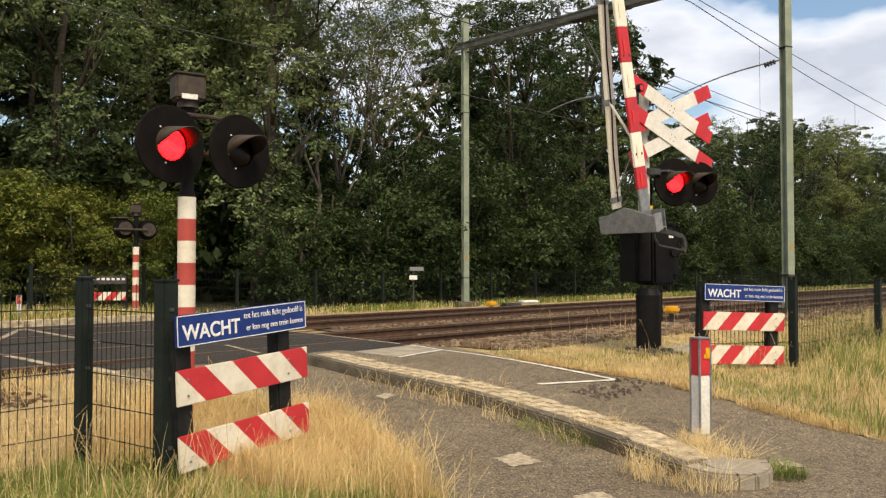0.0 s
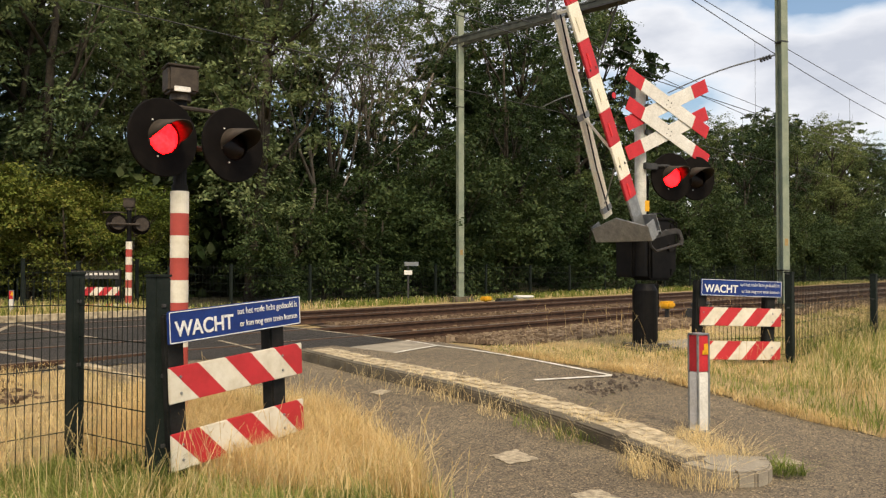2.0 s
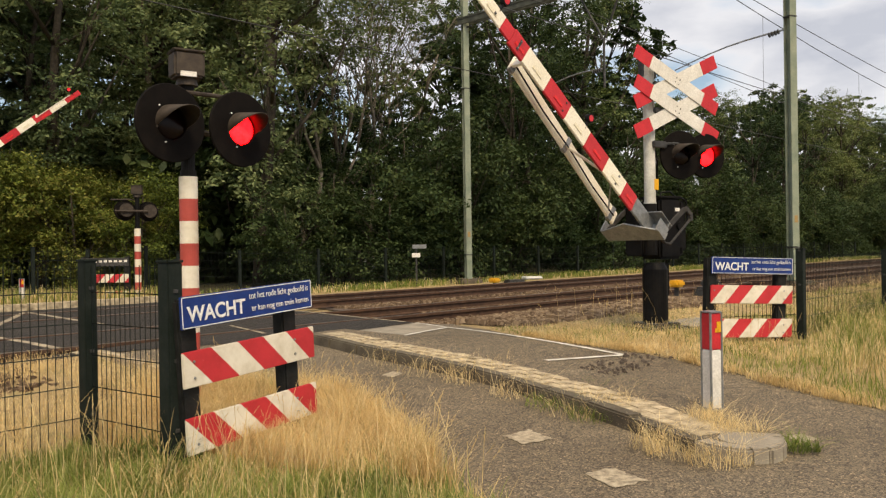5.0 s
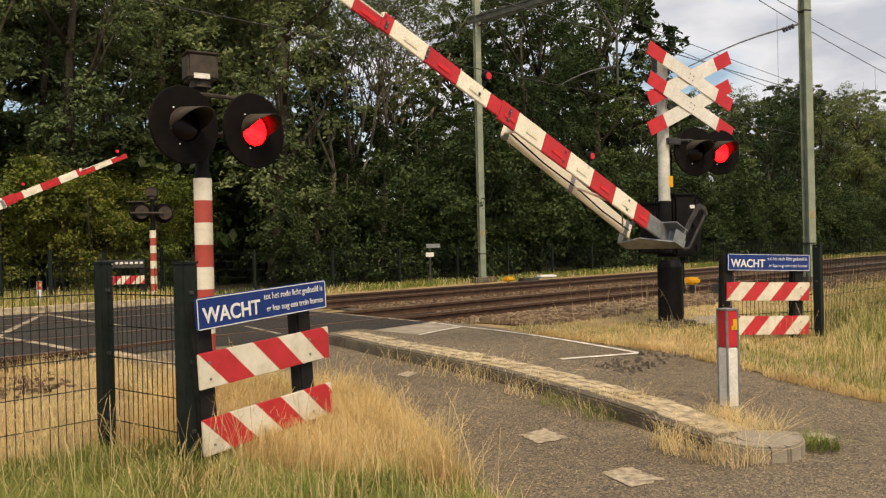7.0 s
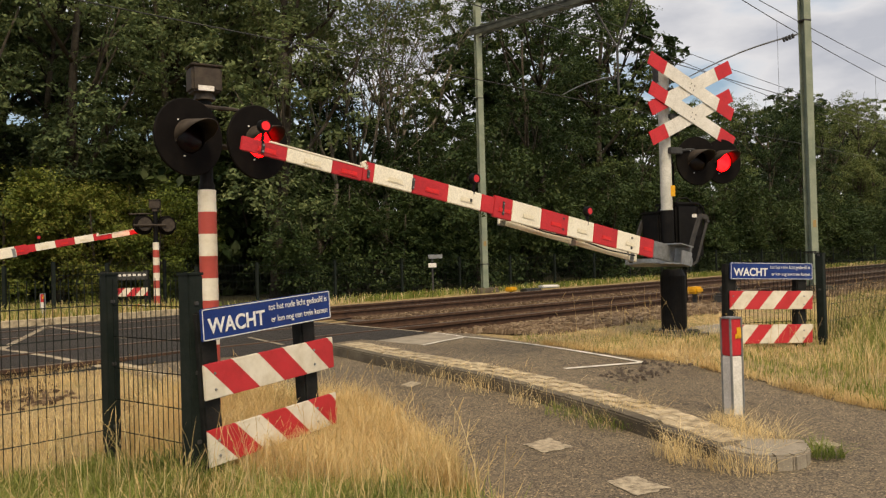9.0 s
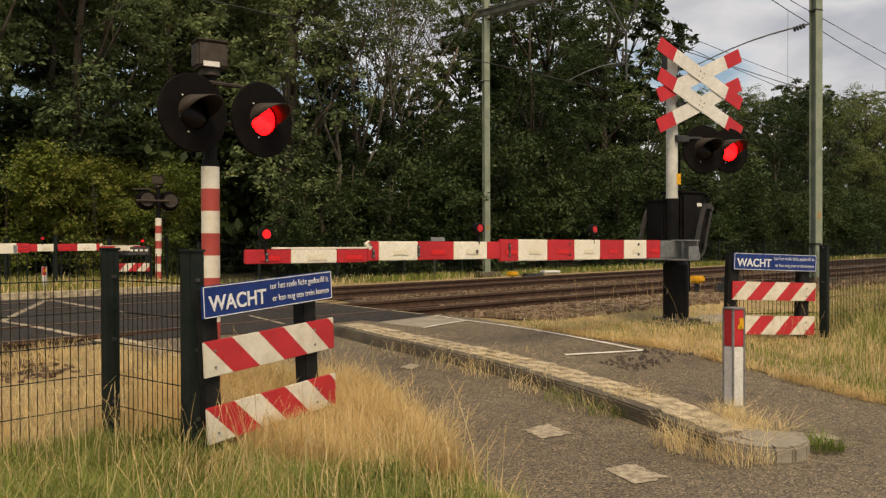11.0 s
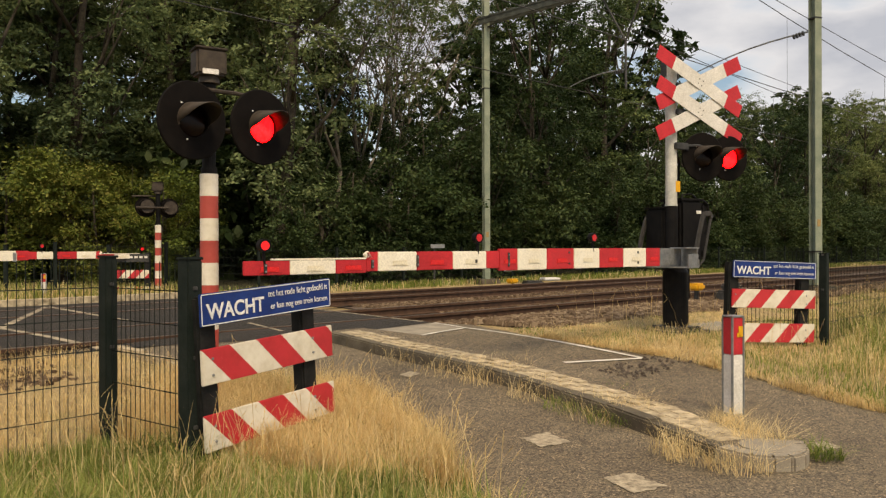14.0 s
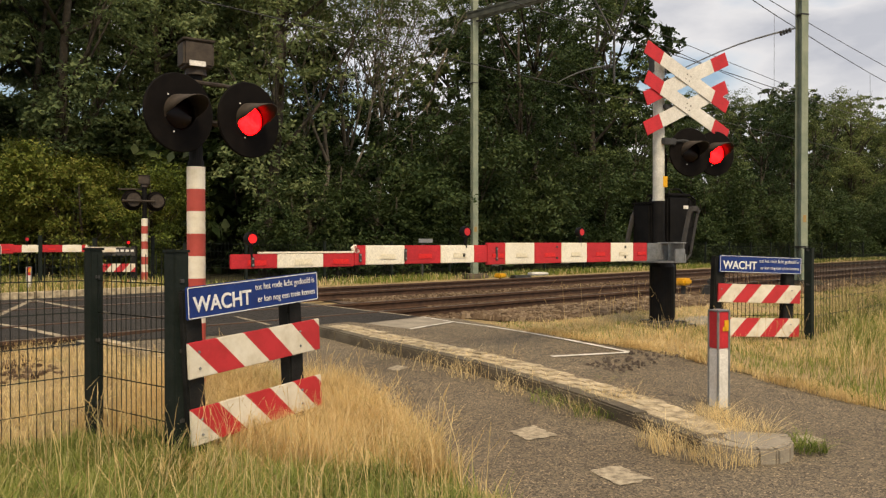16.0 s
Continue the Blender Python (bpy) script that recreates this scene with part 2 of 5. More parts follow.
# Paler leaves for the left trees: haze and brightness are put into the colour.
M_leafgrey = foliage("leaves_grey_green_hazy", [(0.052, 0.082, 0.042), (0.108, 0.152, 0.066), (0.19, 0.235, 0.10), (0.27, 0.30, 0.14)], 0.35)
M_leafy = foliage("leaves_yellow_green", [(0.038, 0.060, 0.014), (0.085, 0.118, 0.022), (0.16, 0.19, 0.036), (0.25, 0.23, 0.06)])
M_dry = foliage("dry_grass", [(0.44, 0.30, 0.12), (0.66, 0.49, 0.23), (0.80, 0.64, 0.34), (0.86, 0.75, 0.48)], 0.45, 0.7)
M_green = foliage("green_grass", [(0.075, 0.115, 0.02), (0.165, 0.215, 0.042), (0.30, 0.32, 0.088), (0.56, 0.47, 0.19)], 0.4, 0.7)
M_lush = foliage("lush_grass", [(0.055, 0.085, 0.022), (0.13, 0.17, 0.042), (0.25, 0.28, 0.08), (0.46, 0.42, 0.17)], 0.35, 0.6)
M_glow = glow("red_lamp_lit", (1.0, 0.002, 0.003), 20.0)
M_glow2 = glow("red_boom_lamp_lit", (1.0, 0.012, 0.015), 1.1)
M_glow3 = glow("red_boom_lamp_dim", (1.0, 0.02, 0.03), 0.28)
M_lensdark, _nt, _b = mat_base("dark_lens", 0.25)
_b.inputs["Base Color"].default_value = (0.006, 0.002, 0.002, 1)
_b.inputs["Specular IOR Level"].default_value = 0.15
M_wire = worn("dark_wire", (0.03, 0.03, 0.032), (0.06, 0.06, 0.06), 3, 0.6)
M_plate = worn("white_plate", (0.66, 0.64, 0.6), (0.8, 0.78, 0.74), 20, 0.5)
M_refl_red = worn("red_reflector", (0.62, 0.02, 0.025), (0.74, 0.03, 0.03), 60, 0.3)
M_refl_white = worn("pale_reflector", (0.72, 0.66, 0.50), (0.84, 0.78, 0.62), 60, 0.35)
M_board_stripe = striped("diagonal_board_stripes", 0.80, 0.80, 0.332, 0.50, RED, WHITE, 0.5)
M_board_stripe2 = striped("diagonal_board_stripes_mirrored", 0.80, -0.72, 0.304, 0.52, RED, WHITE, 0.5)
M_post_stripe = striped("post_stripes", 0, 1, 0.345, 0.617, (0.40, 0.06, 0.045), WHITE, 0.5)


# ---------- building helpers ----------
def bm_new():
    return bmesh.new()


def box(bm, sx, sy, sz, m=Matrix(), bevel=0.0):
    r = bmesh.ops.create_cube(bm, size=1.0, matrix=m @ Matrix.Diagonal((sx, sy, sz, 1)))
    if bevel:
        es = list({e for v in r["verts"] for e in v.link_edges})
        bmesh.ops.bevel(bm, geom=es, offset=bevel, segments=2, affect="EDGES", clamp_overlap=True)
    return bm


def cyl(bm, r1, r2, depth, m=Matrix(), seg=20, caps=True):
    bmesh.ops.create_cone(bm, cap_ends=caps, segments=seg, radius1=r1, radius2=r2, depth=depth, matrix=m)
    return bm


def T(x, y, z):
    return Matrix.Translation((x, y, z))


RXP = Matrix.Rotation(radians(90), 4, "X")
RYP = Matrix.Rotation(radians(90), 4, "Y")


def link_mesh(name, me, mat, parent=None, label="", local=None, smooth=False):
    if mat is not None:
        me.materials.append(mat)
    if smooth:
        for p in me.polygons:
            p.use_smooth = True
    ob = new(name, me)
    if parent is not None:
        ob.parent = parent
    if local is not None:
        ob.matrix_basis = local
    if label:
        ob["label"] = label
    return ob


def part(name, bm, mat, parent, label="", local=None, smooth=False):
    me = bpy.data.meshes.new(name)
    bm.to_mesh(me)
    bm.free()
    return link_mesh(name, me, mat, parent, label, local, smooth)


def raw(name, verts, faces, mat, parent=None, label="", local=None, smooth=False):
    me = bpy.data.meshes.new(name)
    me.from_pydata([tuple(v) for v in verts], [], faces)
    return link_mesh(name, me, mat, parent, label, local, smooth)


def thing(name, label, category, m=Matrix(), group="", kind=""):
    ob = new(name)
    ob.empty_display_size = 0.1
    ob.matrix_basis = m
    return tagged(ob, label, category, group, kind)


def tube(bm, pts, r0, r1=None, seg=6):
    """A tapered tube along a line of points."""
    r1 = r0 if r1 is None else r1
    pts = [Vector(p) for p in pts]
    rings = []
    for k, p in enumerate(pts):
        d = (pts[min(k + 1, len(pts) - 1)] - pts[max(k - 1, 0)]).normalized()
        side = d.cross(Vector((0.31, 0.17, 0.93))).normalized()
        up = side.cross(d)
        r = r0 + (r1 - r0) * k / (len(pts) - 1)
        rings.append([bm.verts.new(p + (side * math.cos(a) + up * math.sin(a)) * r) for a in [2 * math.pi * j / seg for j in range(seg)]])
    for a, b in zip(rings, rings[1:]):
        for j in range(seg):
            bm.faces.new((a[j], a[(j + 1) % seg], b[(j + 1) % seg], b[j]))
    bm.faces.new(rings[0][::-1])
    bm.faces.new(rings[-1])
    return bm


def smooth01(a):
    a = max(0.0, min(1.0, a))
    return a * a * (3 - 2 * a)


# The railway runs along TD; TN points across it, away from the camera.
TN, TD = Vector((-0.70711, 0.70711, 0)), Vector((0.70711, 0.70711, 0))


def rail_xy(p, s):
    v = TN * p + TD * s
    return v.x, v.y


def ground_z(x, y):
    """The approach climbs to the tracks; beside the road the ballast lies lower."""
    p = TN.x * x + TN.y * y
    beside = smooth01(((x + 0.3) * 0.777 + (y - 10.75) * 0.63) / 0.6)
    bed = smooth01((p - 7.3) / 0.8) * (1 - smooth01((p - 15.2) / 0.8))
    return 0.27 * smooth01((y - 4.8) / 5.0) - (0.15 * bed + 0.12 * smooth01((p - 15.6) / 1.2)) * beside - 0.13 * smooth01((x - 2.75) / 0.6) * smooth01((y - 6.5) / 2) * (1 - smooth01((p - 5.2) / 1.3))


def surface(name, outline, mat, lift=0.0, step=0.35, label="", category="", kind="structure", rough=0.0, parent=None):
    """A sheet inside an outline that follows the ground."""
    from mathutils import geometry
    pts = [Vector(p) for p in outline]
    dense = []
    for a, b in zip(pts, pts[1:] + pts[:1]):
        n = max(1, int((b - a).length / step))
        dense += [a + (b - a) * k / n for k in range(n)]
    n = len(dense)
    xs, ys = [p.x for p in dense], [p.y for p in dense]

    def inside(q):
        c = False
        for k in range(n):
            a, b = dense[k], dense[k - 1]
            if (a.y > q.y) != (b.y > q.y) and q.x < (b.x - a.x) * (q.y - a.y) / (b.y - a.y) + a.x:
                c = not c
        return c
    allp = list(dense)
    x = min(xs) + step / 2
    while x < max(xs):
        y = min(ys) + step / 2
        while y < max(ys):
            q = Vector((x + random.uniform(-.1, .1) * step, y + random.uniform(-.1, .1) * step))
            if inside(q):
                allp.append(q)
            y += step
        x += step
    v, e, fc, *_ = geometry.delaunay_2d_cdt(allp, [(k, (k + 1) % n) for k in range(n)], [], 1, 1e-5)
    vs = [(q.x, q.y, ground_z(q.x, q.y) + lift + (noise.noise((q.x * 2, q.y * 2, 0)) * rough if rough else 0)) for q in v]
    ob = raw(name, vs, [tuple(f) for f in fc], mat, parent, smooth=True)
    me = ob.data
    if me.polygons and me.polygons[0].normal.z < 0:
        me.flip_normals()
    if parent is None:
        tagged(ob, label, category, "", kind)
    return ob


def line_strip(name, a, b, width, mat, parent, lift):
    a, b = Vector((*a, 0)), Vector((*b, 0))
    d = (b - a).normalized()
    s = Vector((-d.y, d.x, 0)) * width / 2
    n = max(2, int((b - a).length / 0.25))
    vs, fs = [], []
    for k in range(n + 1):
        p = a + (b - a) * k / n
        for q in (p - s, p + s):
            vs.append((q.x, q.y, ground_z(q.x, q.y) + lift))
        if k:
            fs.append((2 * k - 2, 2 * k - 1, 2 * k + 1, 2 * k)[::-1])
    return raw(name, vs, fs, mat, parent)


# ---------- ground, paths, road ----------
def graded(lo, hi, fine_lo, fine_hi, step):
    v, out = fine_lo, []
    while v <= fine_hi:
        out.append(v)
        v += step
    g, v = step, fine_hi
    while v < hi:
        g *= 1.35
        v += g
        out.append(v)
    g, v = step, fine_lo
    while v > lo:
        g *= 1.35
        v -= g
        out.insert(0, v)
    return out


gx, gy = graded(-400, 400, -14, 14, 0.4), graded(-200, 500, 0, 26, 0.4)
gv = [(x, y, ground_z(x, y) - 0.03) for y in gy for x in gx]
gf = [(j * len(gx) + i, j * len(gx) + i + 1, (j + 1) * len(gx) + i + 1, (j + 1) * len(gx) + i) for j in range(len(gy) - 1) for i in range(len(gx) - 1)]
ground = tagged(raw("ground", gv, gf, M_ground, smooth=True), "dry sandy ground with withered grass", "ground", kind="structure")

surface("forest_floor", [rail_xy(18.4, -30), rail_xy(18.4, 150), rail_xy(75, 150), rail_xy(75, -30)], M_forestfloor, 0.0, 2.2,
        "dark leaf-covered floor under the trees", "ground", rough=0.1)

path = surface("path", [(-0.5, -16), (10, -16), (10, 0), (9, 2.2), (5.2, 4.0), (3.6, 5.6), (3.3, 6.24), (2.95, 6.88), (2.6, 7.5), (2.15, 8.05), (1.55, 8.6), (1.05, 9.15),
                        (0.5, 9.9), (0.2, 10.5), (-0.35, 10.8), (-1.4, 9.5), (-3.0, 8.66), (-3.5, 8.36), (-2.6, 7.42), (-2.1, 7.1), (-1.3, 6.6), (-0.6, 5.6), (-0.35, 4.6), (-0.3, 3.0), (-0.4, 0)],
               M_path, 0.0, 0.3, "worn brown-grey asphalt cycle path with cracks", "path", rough=0.004)
road = surface("road", [(-0.32, 10.8), (-2.04, 12.95), (-5.2, 16.6), (-6.15, 15.5), (-7.3, 14.2), (-11, 10.7), (-15, 7.0), (-15, 3.4), (-11, 4.3), (-7.5, 5.9), (-4.41, 7.67), (-4.07, 7.87), (-3.72, 8.17), (-3.4, 8.46), (-3.0, 8.63), (-1.4, 9.2)],
               M_road, 0.006, 0.35, "dark asphalt road crossing the tracks", "road")
for a, b, w in (((-0.45, 10.85), (-2.1, 12.85), 0.07), ((-2.1, 12.85), (-5.2, 16.4), 0.08), ((-3.7, 8.35), (-5.74, 9.99), 0.09), ((-5.74, 9.99), (-7.1, 13.8), 0.10),
                ((-7.1, 13.8), (-4.6, 11.1), 0.10), ((-2.77, 10.69), (-2.08, 9.61), 0.06), ((-2.3, 14.04), (-1.5, 13.75), 0.07), ((-1.5, 13.75), (-0.7, 13.02), 0.07)):
    line_strip("line", a, b, w, M_oldline, road, 0.012)
for a, b, w in (((0.13, 10.02), (1.85, 7.89), 0.055), ((1.85, 7.89), (0.72, 7.62), 0.055), ((0.13, 10.02), (-0.66, 8.85), 0.055), ((-0.28, 10.72), (0.13, 10.02), 0.05)):
    line_strip("line", a, b, w, M_line, path, 0.008)
slab = surface("paving_slab", [(-1.25, 9.5), (-0.62, 8.85), (0.1, 10.0), (-0.3, 10.68)], M_slab, 0.006, 0.3, parent=path)


def worn_patch(corners, seed):
    """A flat repair with four corners and a crumbled edge."""
    rnd = random.Random(seed)
    pts = [Vector(c) for c in corners]
    mid = sum(pts, Vector((0, 0))) / 4
    ring = []
    for a, b in zip(pts, pts[1:] + pts[:1]):
        for k in range(9):
            q = a + (b - a) * k / 9
            ring.append(q + (q - mid) * rnd.uniform(-0.14, 0.05))
    out = [(q.x, q.y, ground_z(q.x, q.y) + 0.006) for q in [mid] + ring]
    n = len(ring)
    return raw("worn_patch", out, [(0, k, k % n + 1) for k in range(1, n + 1)][::-1] if (pts[1] - pts[0]).cross(pts[2] - pts[1]) < 0 else [(0, k, k % n + 1) for k in range(1, n + 1)], M_patch, path)


for k, corners in enumerate((((0.43, 5.31), (0.62, 5.48), (0.75, 5.22), (0.55, 5.09)), ((0.80, 4.42), (0.99, 4.55), (1.13, 4.27), (0.92, 4.13)), ((2.27, 5.20), (2.41, 5.24), (2.45, 5.08), (2.27, 5.01)),
                             ((-0.52, 7.2), (-0.42, 7.36), (-0.31, 7.28), (-0.40, 7.12)), ((0.76, 7.53), (0.85, 7.61), (0.95, 7.57), (0.86, 7.49)))):
    worn_patch(corners, k)

# Kerbed island between the two paths
OUT = [(-1.45, 8.92), (-0.78, 8.12), (-0.40, 7.74), (0.02, 7.34), (0.45, 6.86), (0.83, 6.32), (1.20, 5.72), (1.41, 5.22), (1.55, 4.84), (1.69, 4.64), (1.88, 4.58), (2.04, 4.70), (2.11, 4.95)]
BACK = [(2.13, 5.22), (1.93, 5.80), (1.50, 6.70), (0.89, 7.52), (-0.14, 8.60), (-1.1, 9.35), (-1.38, 9.10)]
island = surface("traffic_island", OUT + BACK, M_path, 0.082, 0.16, "low concrete kerbed island with pale worn paving", "traffic island")


def along(line, d):
    for a, b in zip(line, line[1:]):
        a, b = Vector(a), Vector(b)
        n = (b - a).length
        if d <= n:
            return a + (b - a) * d / n, (b - a).normalized()
        d -= n
    return b, (b - a).normalized()


total = sum((Vector(b) - Vector(a)).length for a, b in zip(OUT, OUT[1:]))
d, rk = 0.0, random.Random(5)
while d < total - 0.02:
    n = min(0.5 if d < 4.4 else 0.11, total - d)
    gap = 0.004 if d < 4.4 else -0.008
    (a, _), (b, _) = along(OUT, d + gap), along(OUT, d + n - gap)
    mid, t = (a + b) / 2, (b - a).normalized()
    z = ground_z(mid.x, mid.y)
    tilt = math.atan2(ground_z(b.x, b.y) - ground_z(a.x, a.y), (b - a).length)
    bm = bm_new()
    box(bm, (b - a).length, 0.13, 0.26, Matrix(), 0.014)
    inner = Vector((-t.y, t.x)) * 0.03
    m = T(mid.x + inner.x, mid.y + inner.y, z - (0.028 if d < 4.4 else 0.043) + rk.uniform(-0.004, 0.004) * (1 if d < 4.4 else 0.2)) @ Matrix.Rotation(math.atan2(t.y, t.x), 4, "Z") @ Matrix.Rotation(-tilt, 4, "Y")
    part("kerb_stone", bm, M_kerb if d < 5.1 else M_slab, island, local=m)
    d += n
part("nose_stone", cyl(bm_new(), 0.19, 0.175, 0.14, T(1.885, 4.83, ground_z(1.885, 4.83) + 0.018), 28), M_slab, island, "pale rounded concrete nose")
# sand washed over the joints, then pale pavers on the island's top
vs, fs = [], []
for k in range(100):
    c, t = along(OUT, 0.06 + k * 0.0505)
    side = Vector((-t.y, t.x))
    for o in (0.092, 0.40 + 0.06 * noise.noise((k * 0.31, 2.0, 0))):
        q = c + side * o
        vs.append((q.x, q.y, ground_z(q.x, q.y) + 0.0845))
    if k:
        fs.append((2 * k - 2, 2 * k, 2 * k + 1, 2 * k - 1))
raw("joint_sand", vs, fs, M_paver, island)
rk = random.Random(9)
paver_mesh = bm_new()
box(paver_mesh, 0.2055, 0.0995, 0.05, Matrix(), 0.004)
pm = bpy.data.meshes.new("paver")
paver_mesh.to_mesh(pm)
paver_mesh.free()
pm.materials.append(M_paver)
for j in range(3):
    d = 0.15 + (0.1 if j == 1 else 0.0) + rk.uniform(0, 0.02)
    while d < 4.85 - 0.2 * j:
        c, t = along(OUT, d)
        side = Vector((-t.y, t.x))
        q = c + side * (0.145 + 0.1 * j + rk.uniform(-0.004, 0.004))
        ob = new("paver", pm)
        ob.parent = island
        ob.matrix_basis = T(q.x, q.y, ground_z(q.x, q.y) + 0.0625 + rk.uniform(-0.003, 0.003)) @ Matrix.Rotation(math.atan2(t.y, t.x) + rk.uniform(-.03, .03), 4, "Z") @ Matrix.Rotation(rk.uniform(-0.02, 0.02), 4, "X")
        d += 0.207

surface("verge_right", [(10, -16), (10, 0), (9, 2.2), (5.2, 4.0), (3.35, 5.7), (3.07, 6.24), (2.74, 6.88), (2.42, 7.52), (2.02, 8.0), (1.42, 8.57), (0.92, 9.12), (0.55, 9.7),
                        (1.1, 10.0), (2.6, 11.5), (8.5, 17.4), (30, 39), (45, 30), (24, -16)], M_ground, 0.006, 0.3, "verge of dry blond and green grass", "verge", rough=0.02)
surface("verge_left", [(0.1, -16), (0.25, 0.5), (0.33, 3.0), (0.3, 3.9), (0.05, 4.2), (-0.04, 4.85), (-0.26, 5.68), (-0.62, 6.5), (-0.92, 6.88), (-1.3, 7.05), (-2.1, 7.25), (-2.42, 7.25), (-3.1, 7.82),
                       (-3.56, 8.22), (-4.07, 7.83), (-4.41, 7.63), (-7.5, 5.86), (-11, 4.3), (-13, -2), (-13, -16)], M_ground, 0.018, 0.4, "verge of dry blond and green grass by the fence", "verge", rough=0.03)

left_kerb = thing("left_kerb", "pale worn kerb between path and dry grass", "kerb", Matrix(), "", "structure")
for a, b in (((-2.30, 7.18), (-2.71, 7.54)), ((-2.71, 7.54), (-3.11, 7.88)), ((-3.11, 7.88), (-3.56, 8.31))):
    a, b = Vector(a), Vector(b)
    n = max(1, int((b - a).length / 0.5))
    for k in range(n):
        c = a + (b - a) * (k + 0.5) / n
        part("kerb_stone", box(bm_new(), (b - a).length / n - 0.008, 0.13, 0.2, Matrix(), 0.012), M_paver, left_kerb,
             local=T(c.x, c.y, ground_z(c.x, c.y) - 0.03) @ Matrix.Rotation(math.atan2(b.y - a.y, b.x - a.x), 4, "Z"))

# ---------- railway ----------
surface("ballast_bed", [rail_xy(6.5, 7.8), rail_xy(6.5, 110), rail_xy(15.6, 110), rail_xy(15.6, 10.2), rail_xy(12, 9.4)], M_bed, 0.0, 0.7, "brown stone ballast under the tracks", "ballast", rough=0.03)
RAIL_TOP = 0.285


def rail_bm(s0, s1):
    prof = [(-0.065, 0), (0.065, 0), (0.065, 0.012), (0.012, 0.028), (0.010, 0.10), (0.036, 0.112), (0.036, 0.145), (0.028, 0.15), (-0.028, 0.15), (-0.036, 0.145), (-0.036, 0.112), (-0.010, 0.10), (-0.012, 0.028), (-0.065, 0.012)]
    vs = [(s, y, z) for s in (s0, s1) for y, z in prof]
    n = len(prof)
    fs = [(k, (k + 1) % n, n + (k + 1) % n, n + k) for k in range(n)] + [tuple(range(n))[::-1], tuple(range(n, 2 * n))]
    return vs, fs


sleeper_bm = bm_new()
box(sleeper_bm, 0.24, 2.5, 0.14, Matrix(), 0.02)
sleeper_me = bpy.data.meshes.new("sleeper")
sleeper_bm.to_mesh(sleeper_me)
sleeper_bm.free()
sleeper_me.materials.append(M_sleeper)
for p0 in (8.75, 12.75):
    track = thing("railway_track", "rusty railway track with two steel rails", "railway track", T(0, 0, 0) @ Matrix.Rotation(radians(45), 4, "Z"), "railway tracks", "structure")
    for off in (0, 1.5):
        vs, fs = rail_bm(-25, 200)
        r = raw("rail", vs, fs, M_rail, track, local=T(0, p0 + off, RAIL_TOP - 0.15))
        bm = bm_new()
        box(bm, 225, 0.05, 0.004, T(87.5, p0 + off, RAIL_TOP + 0.001))
        part("rail_head", bm, M_railtop, track, "worn shiny rail head")
    for k in range(90):
        ob = new("sleeper", sleeper_me)
        ob.parent = track
        ob.matrix_basis = T(9.9 + 0.6 * k, p0 + 0.75, RAIL_TOP - 0.15 - 0.085)


def stones(name, n, p0, p1, s0, s1, lo, hi, seed, label):
    """Broken stones, each a squashed irregular block."""
    rnd = np.random.default_rng(seed)
    base = np.array([(-1, -1, -.6), (1, -1, -.7), (1, 1, -.6), (-1, 1, -.7), (-.7, -.6, .7), (.6, -.7, .8), (.7, .6, .6), (-.6, .7, .8)]) * 0.5
    faces = np.array([(0, 1, 5, 4), (1, 2, 6, 5), (2, 3, 7, 6), (3, 0, 4, 7), (4, 5, 6, 7)])
    V, F = [], []
    for k in range(n):
        s = s0 + (s1 - s0) * rnd.random() ** 1.6
        x, y = rail_xy(p0 + (p1 - p0) * rnd.random(), s)
        a = rnd.random() * 6.28
        sc = rnd.uniform(lo, hi) * rnd.uniform(0.6, 1.2, 3)
        b = (base + rnd.uniform(-.12, .12, (8, 3))) * sc
        c, sn = math.cos(a), math.sin(a)
        b = np.stack([b[:, 0] * c - b[:, 1] * sn + x, b[:, 0] * sn + b[:, 1] * c + y, b[:, 2] + ground_z(x, y) + 0.012], 1)
        F += (faces + len(V) * 1).tolist()
        V += b.tolist()
    return tagged(raw(name, V, [tuple(f) for f in F], M_stone), label, "ballast", kind="stuff")


stones("ballast_stones", 12000, 6.15, 8.75, 7.9, 26, 0.05, 0.12, 1, "loose brown ballast stones beside the near track")
stones("ballast_stones", 9000, 8.8, 12.7, 9.8, 34, 0.04, 0.08, 2, "loose brown ballast stones between the rails")
stones("ballast_stones", 3000, 14.2, 15.4, 11.5, 34, 0.04, 0.08, 3, "loose brown ballast stones beyond the far track")

stones("rubble", 620, 7.25, 8.5, 1.0, 2.62, 0.03, 0.085, 6, "loose brown rubble beside the road edge")
crumbs = stones("soil_crumbs", 150, 3.85, 4.3, 5.9, 7.1, 0.012, 0.034, 4, "dark crumbs of soil on the second path")
crumbs.data.materials[0] = M_sleeper



# ---------- writing ----------
def lettering(name, text, width, height, parent, m, mat, bold=0.0):
    cu = bpy.data.curves.new(name, "FONT")
    cu.body = text
    cu.extrude = 0.004
    cu.offset = bold
    tmp = bpy.data.objects.new(name, cu)
    me = bpy.data.meshes.new_from_object(tmp)
    bpy.data.objects.remove(tmp)
    xs, ys = [v.co.x for v in me.vertices], [v.co.y for v in me.vertices]
    x0, y0, sx, sy = min(xs), min(ys), width / (max(xs) - min(xs)), height / (max(ys) - min(ys))
    for v in me.vertices:
        v.co = ((v.co.x - x0) * sx, (v.co.y - y0) * sy, v.co.z * 0.5)
    return link_mesh(name, me, mat, parent, local=m)


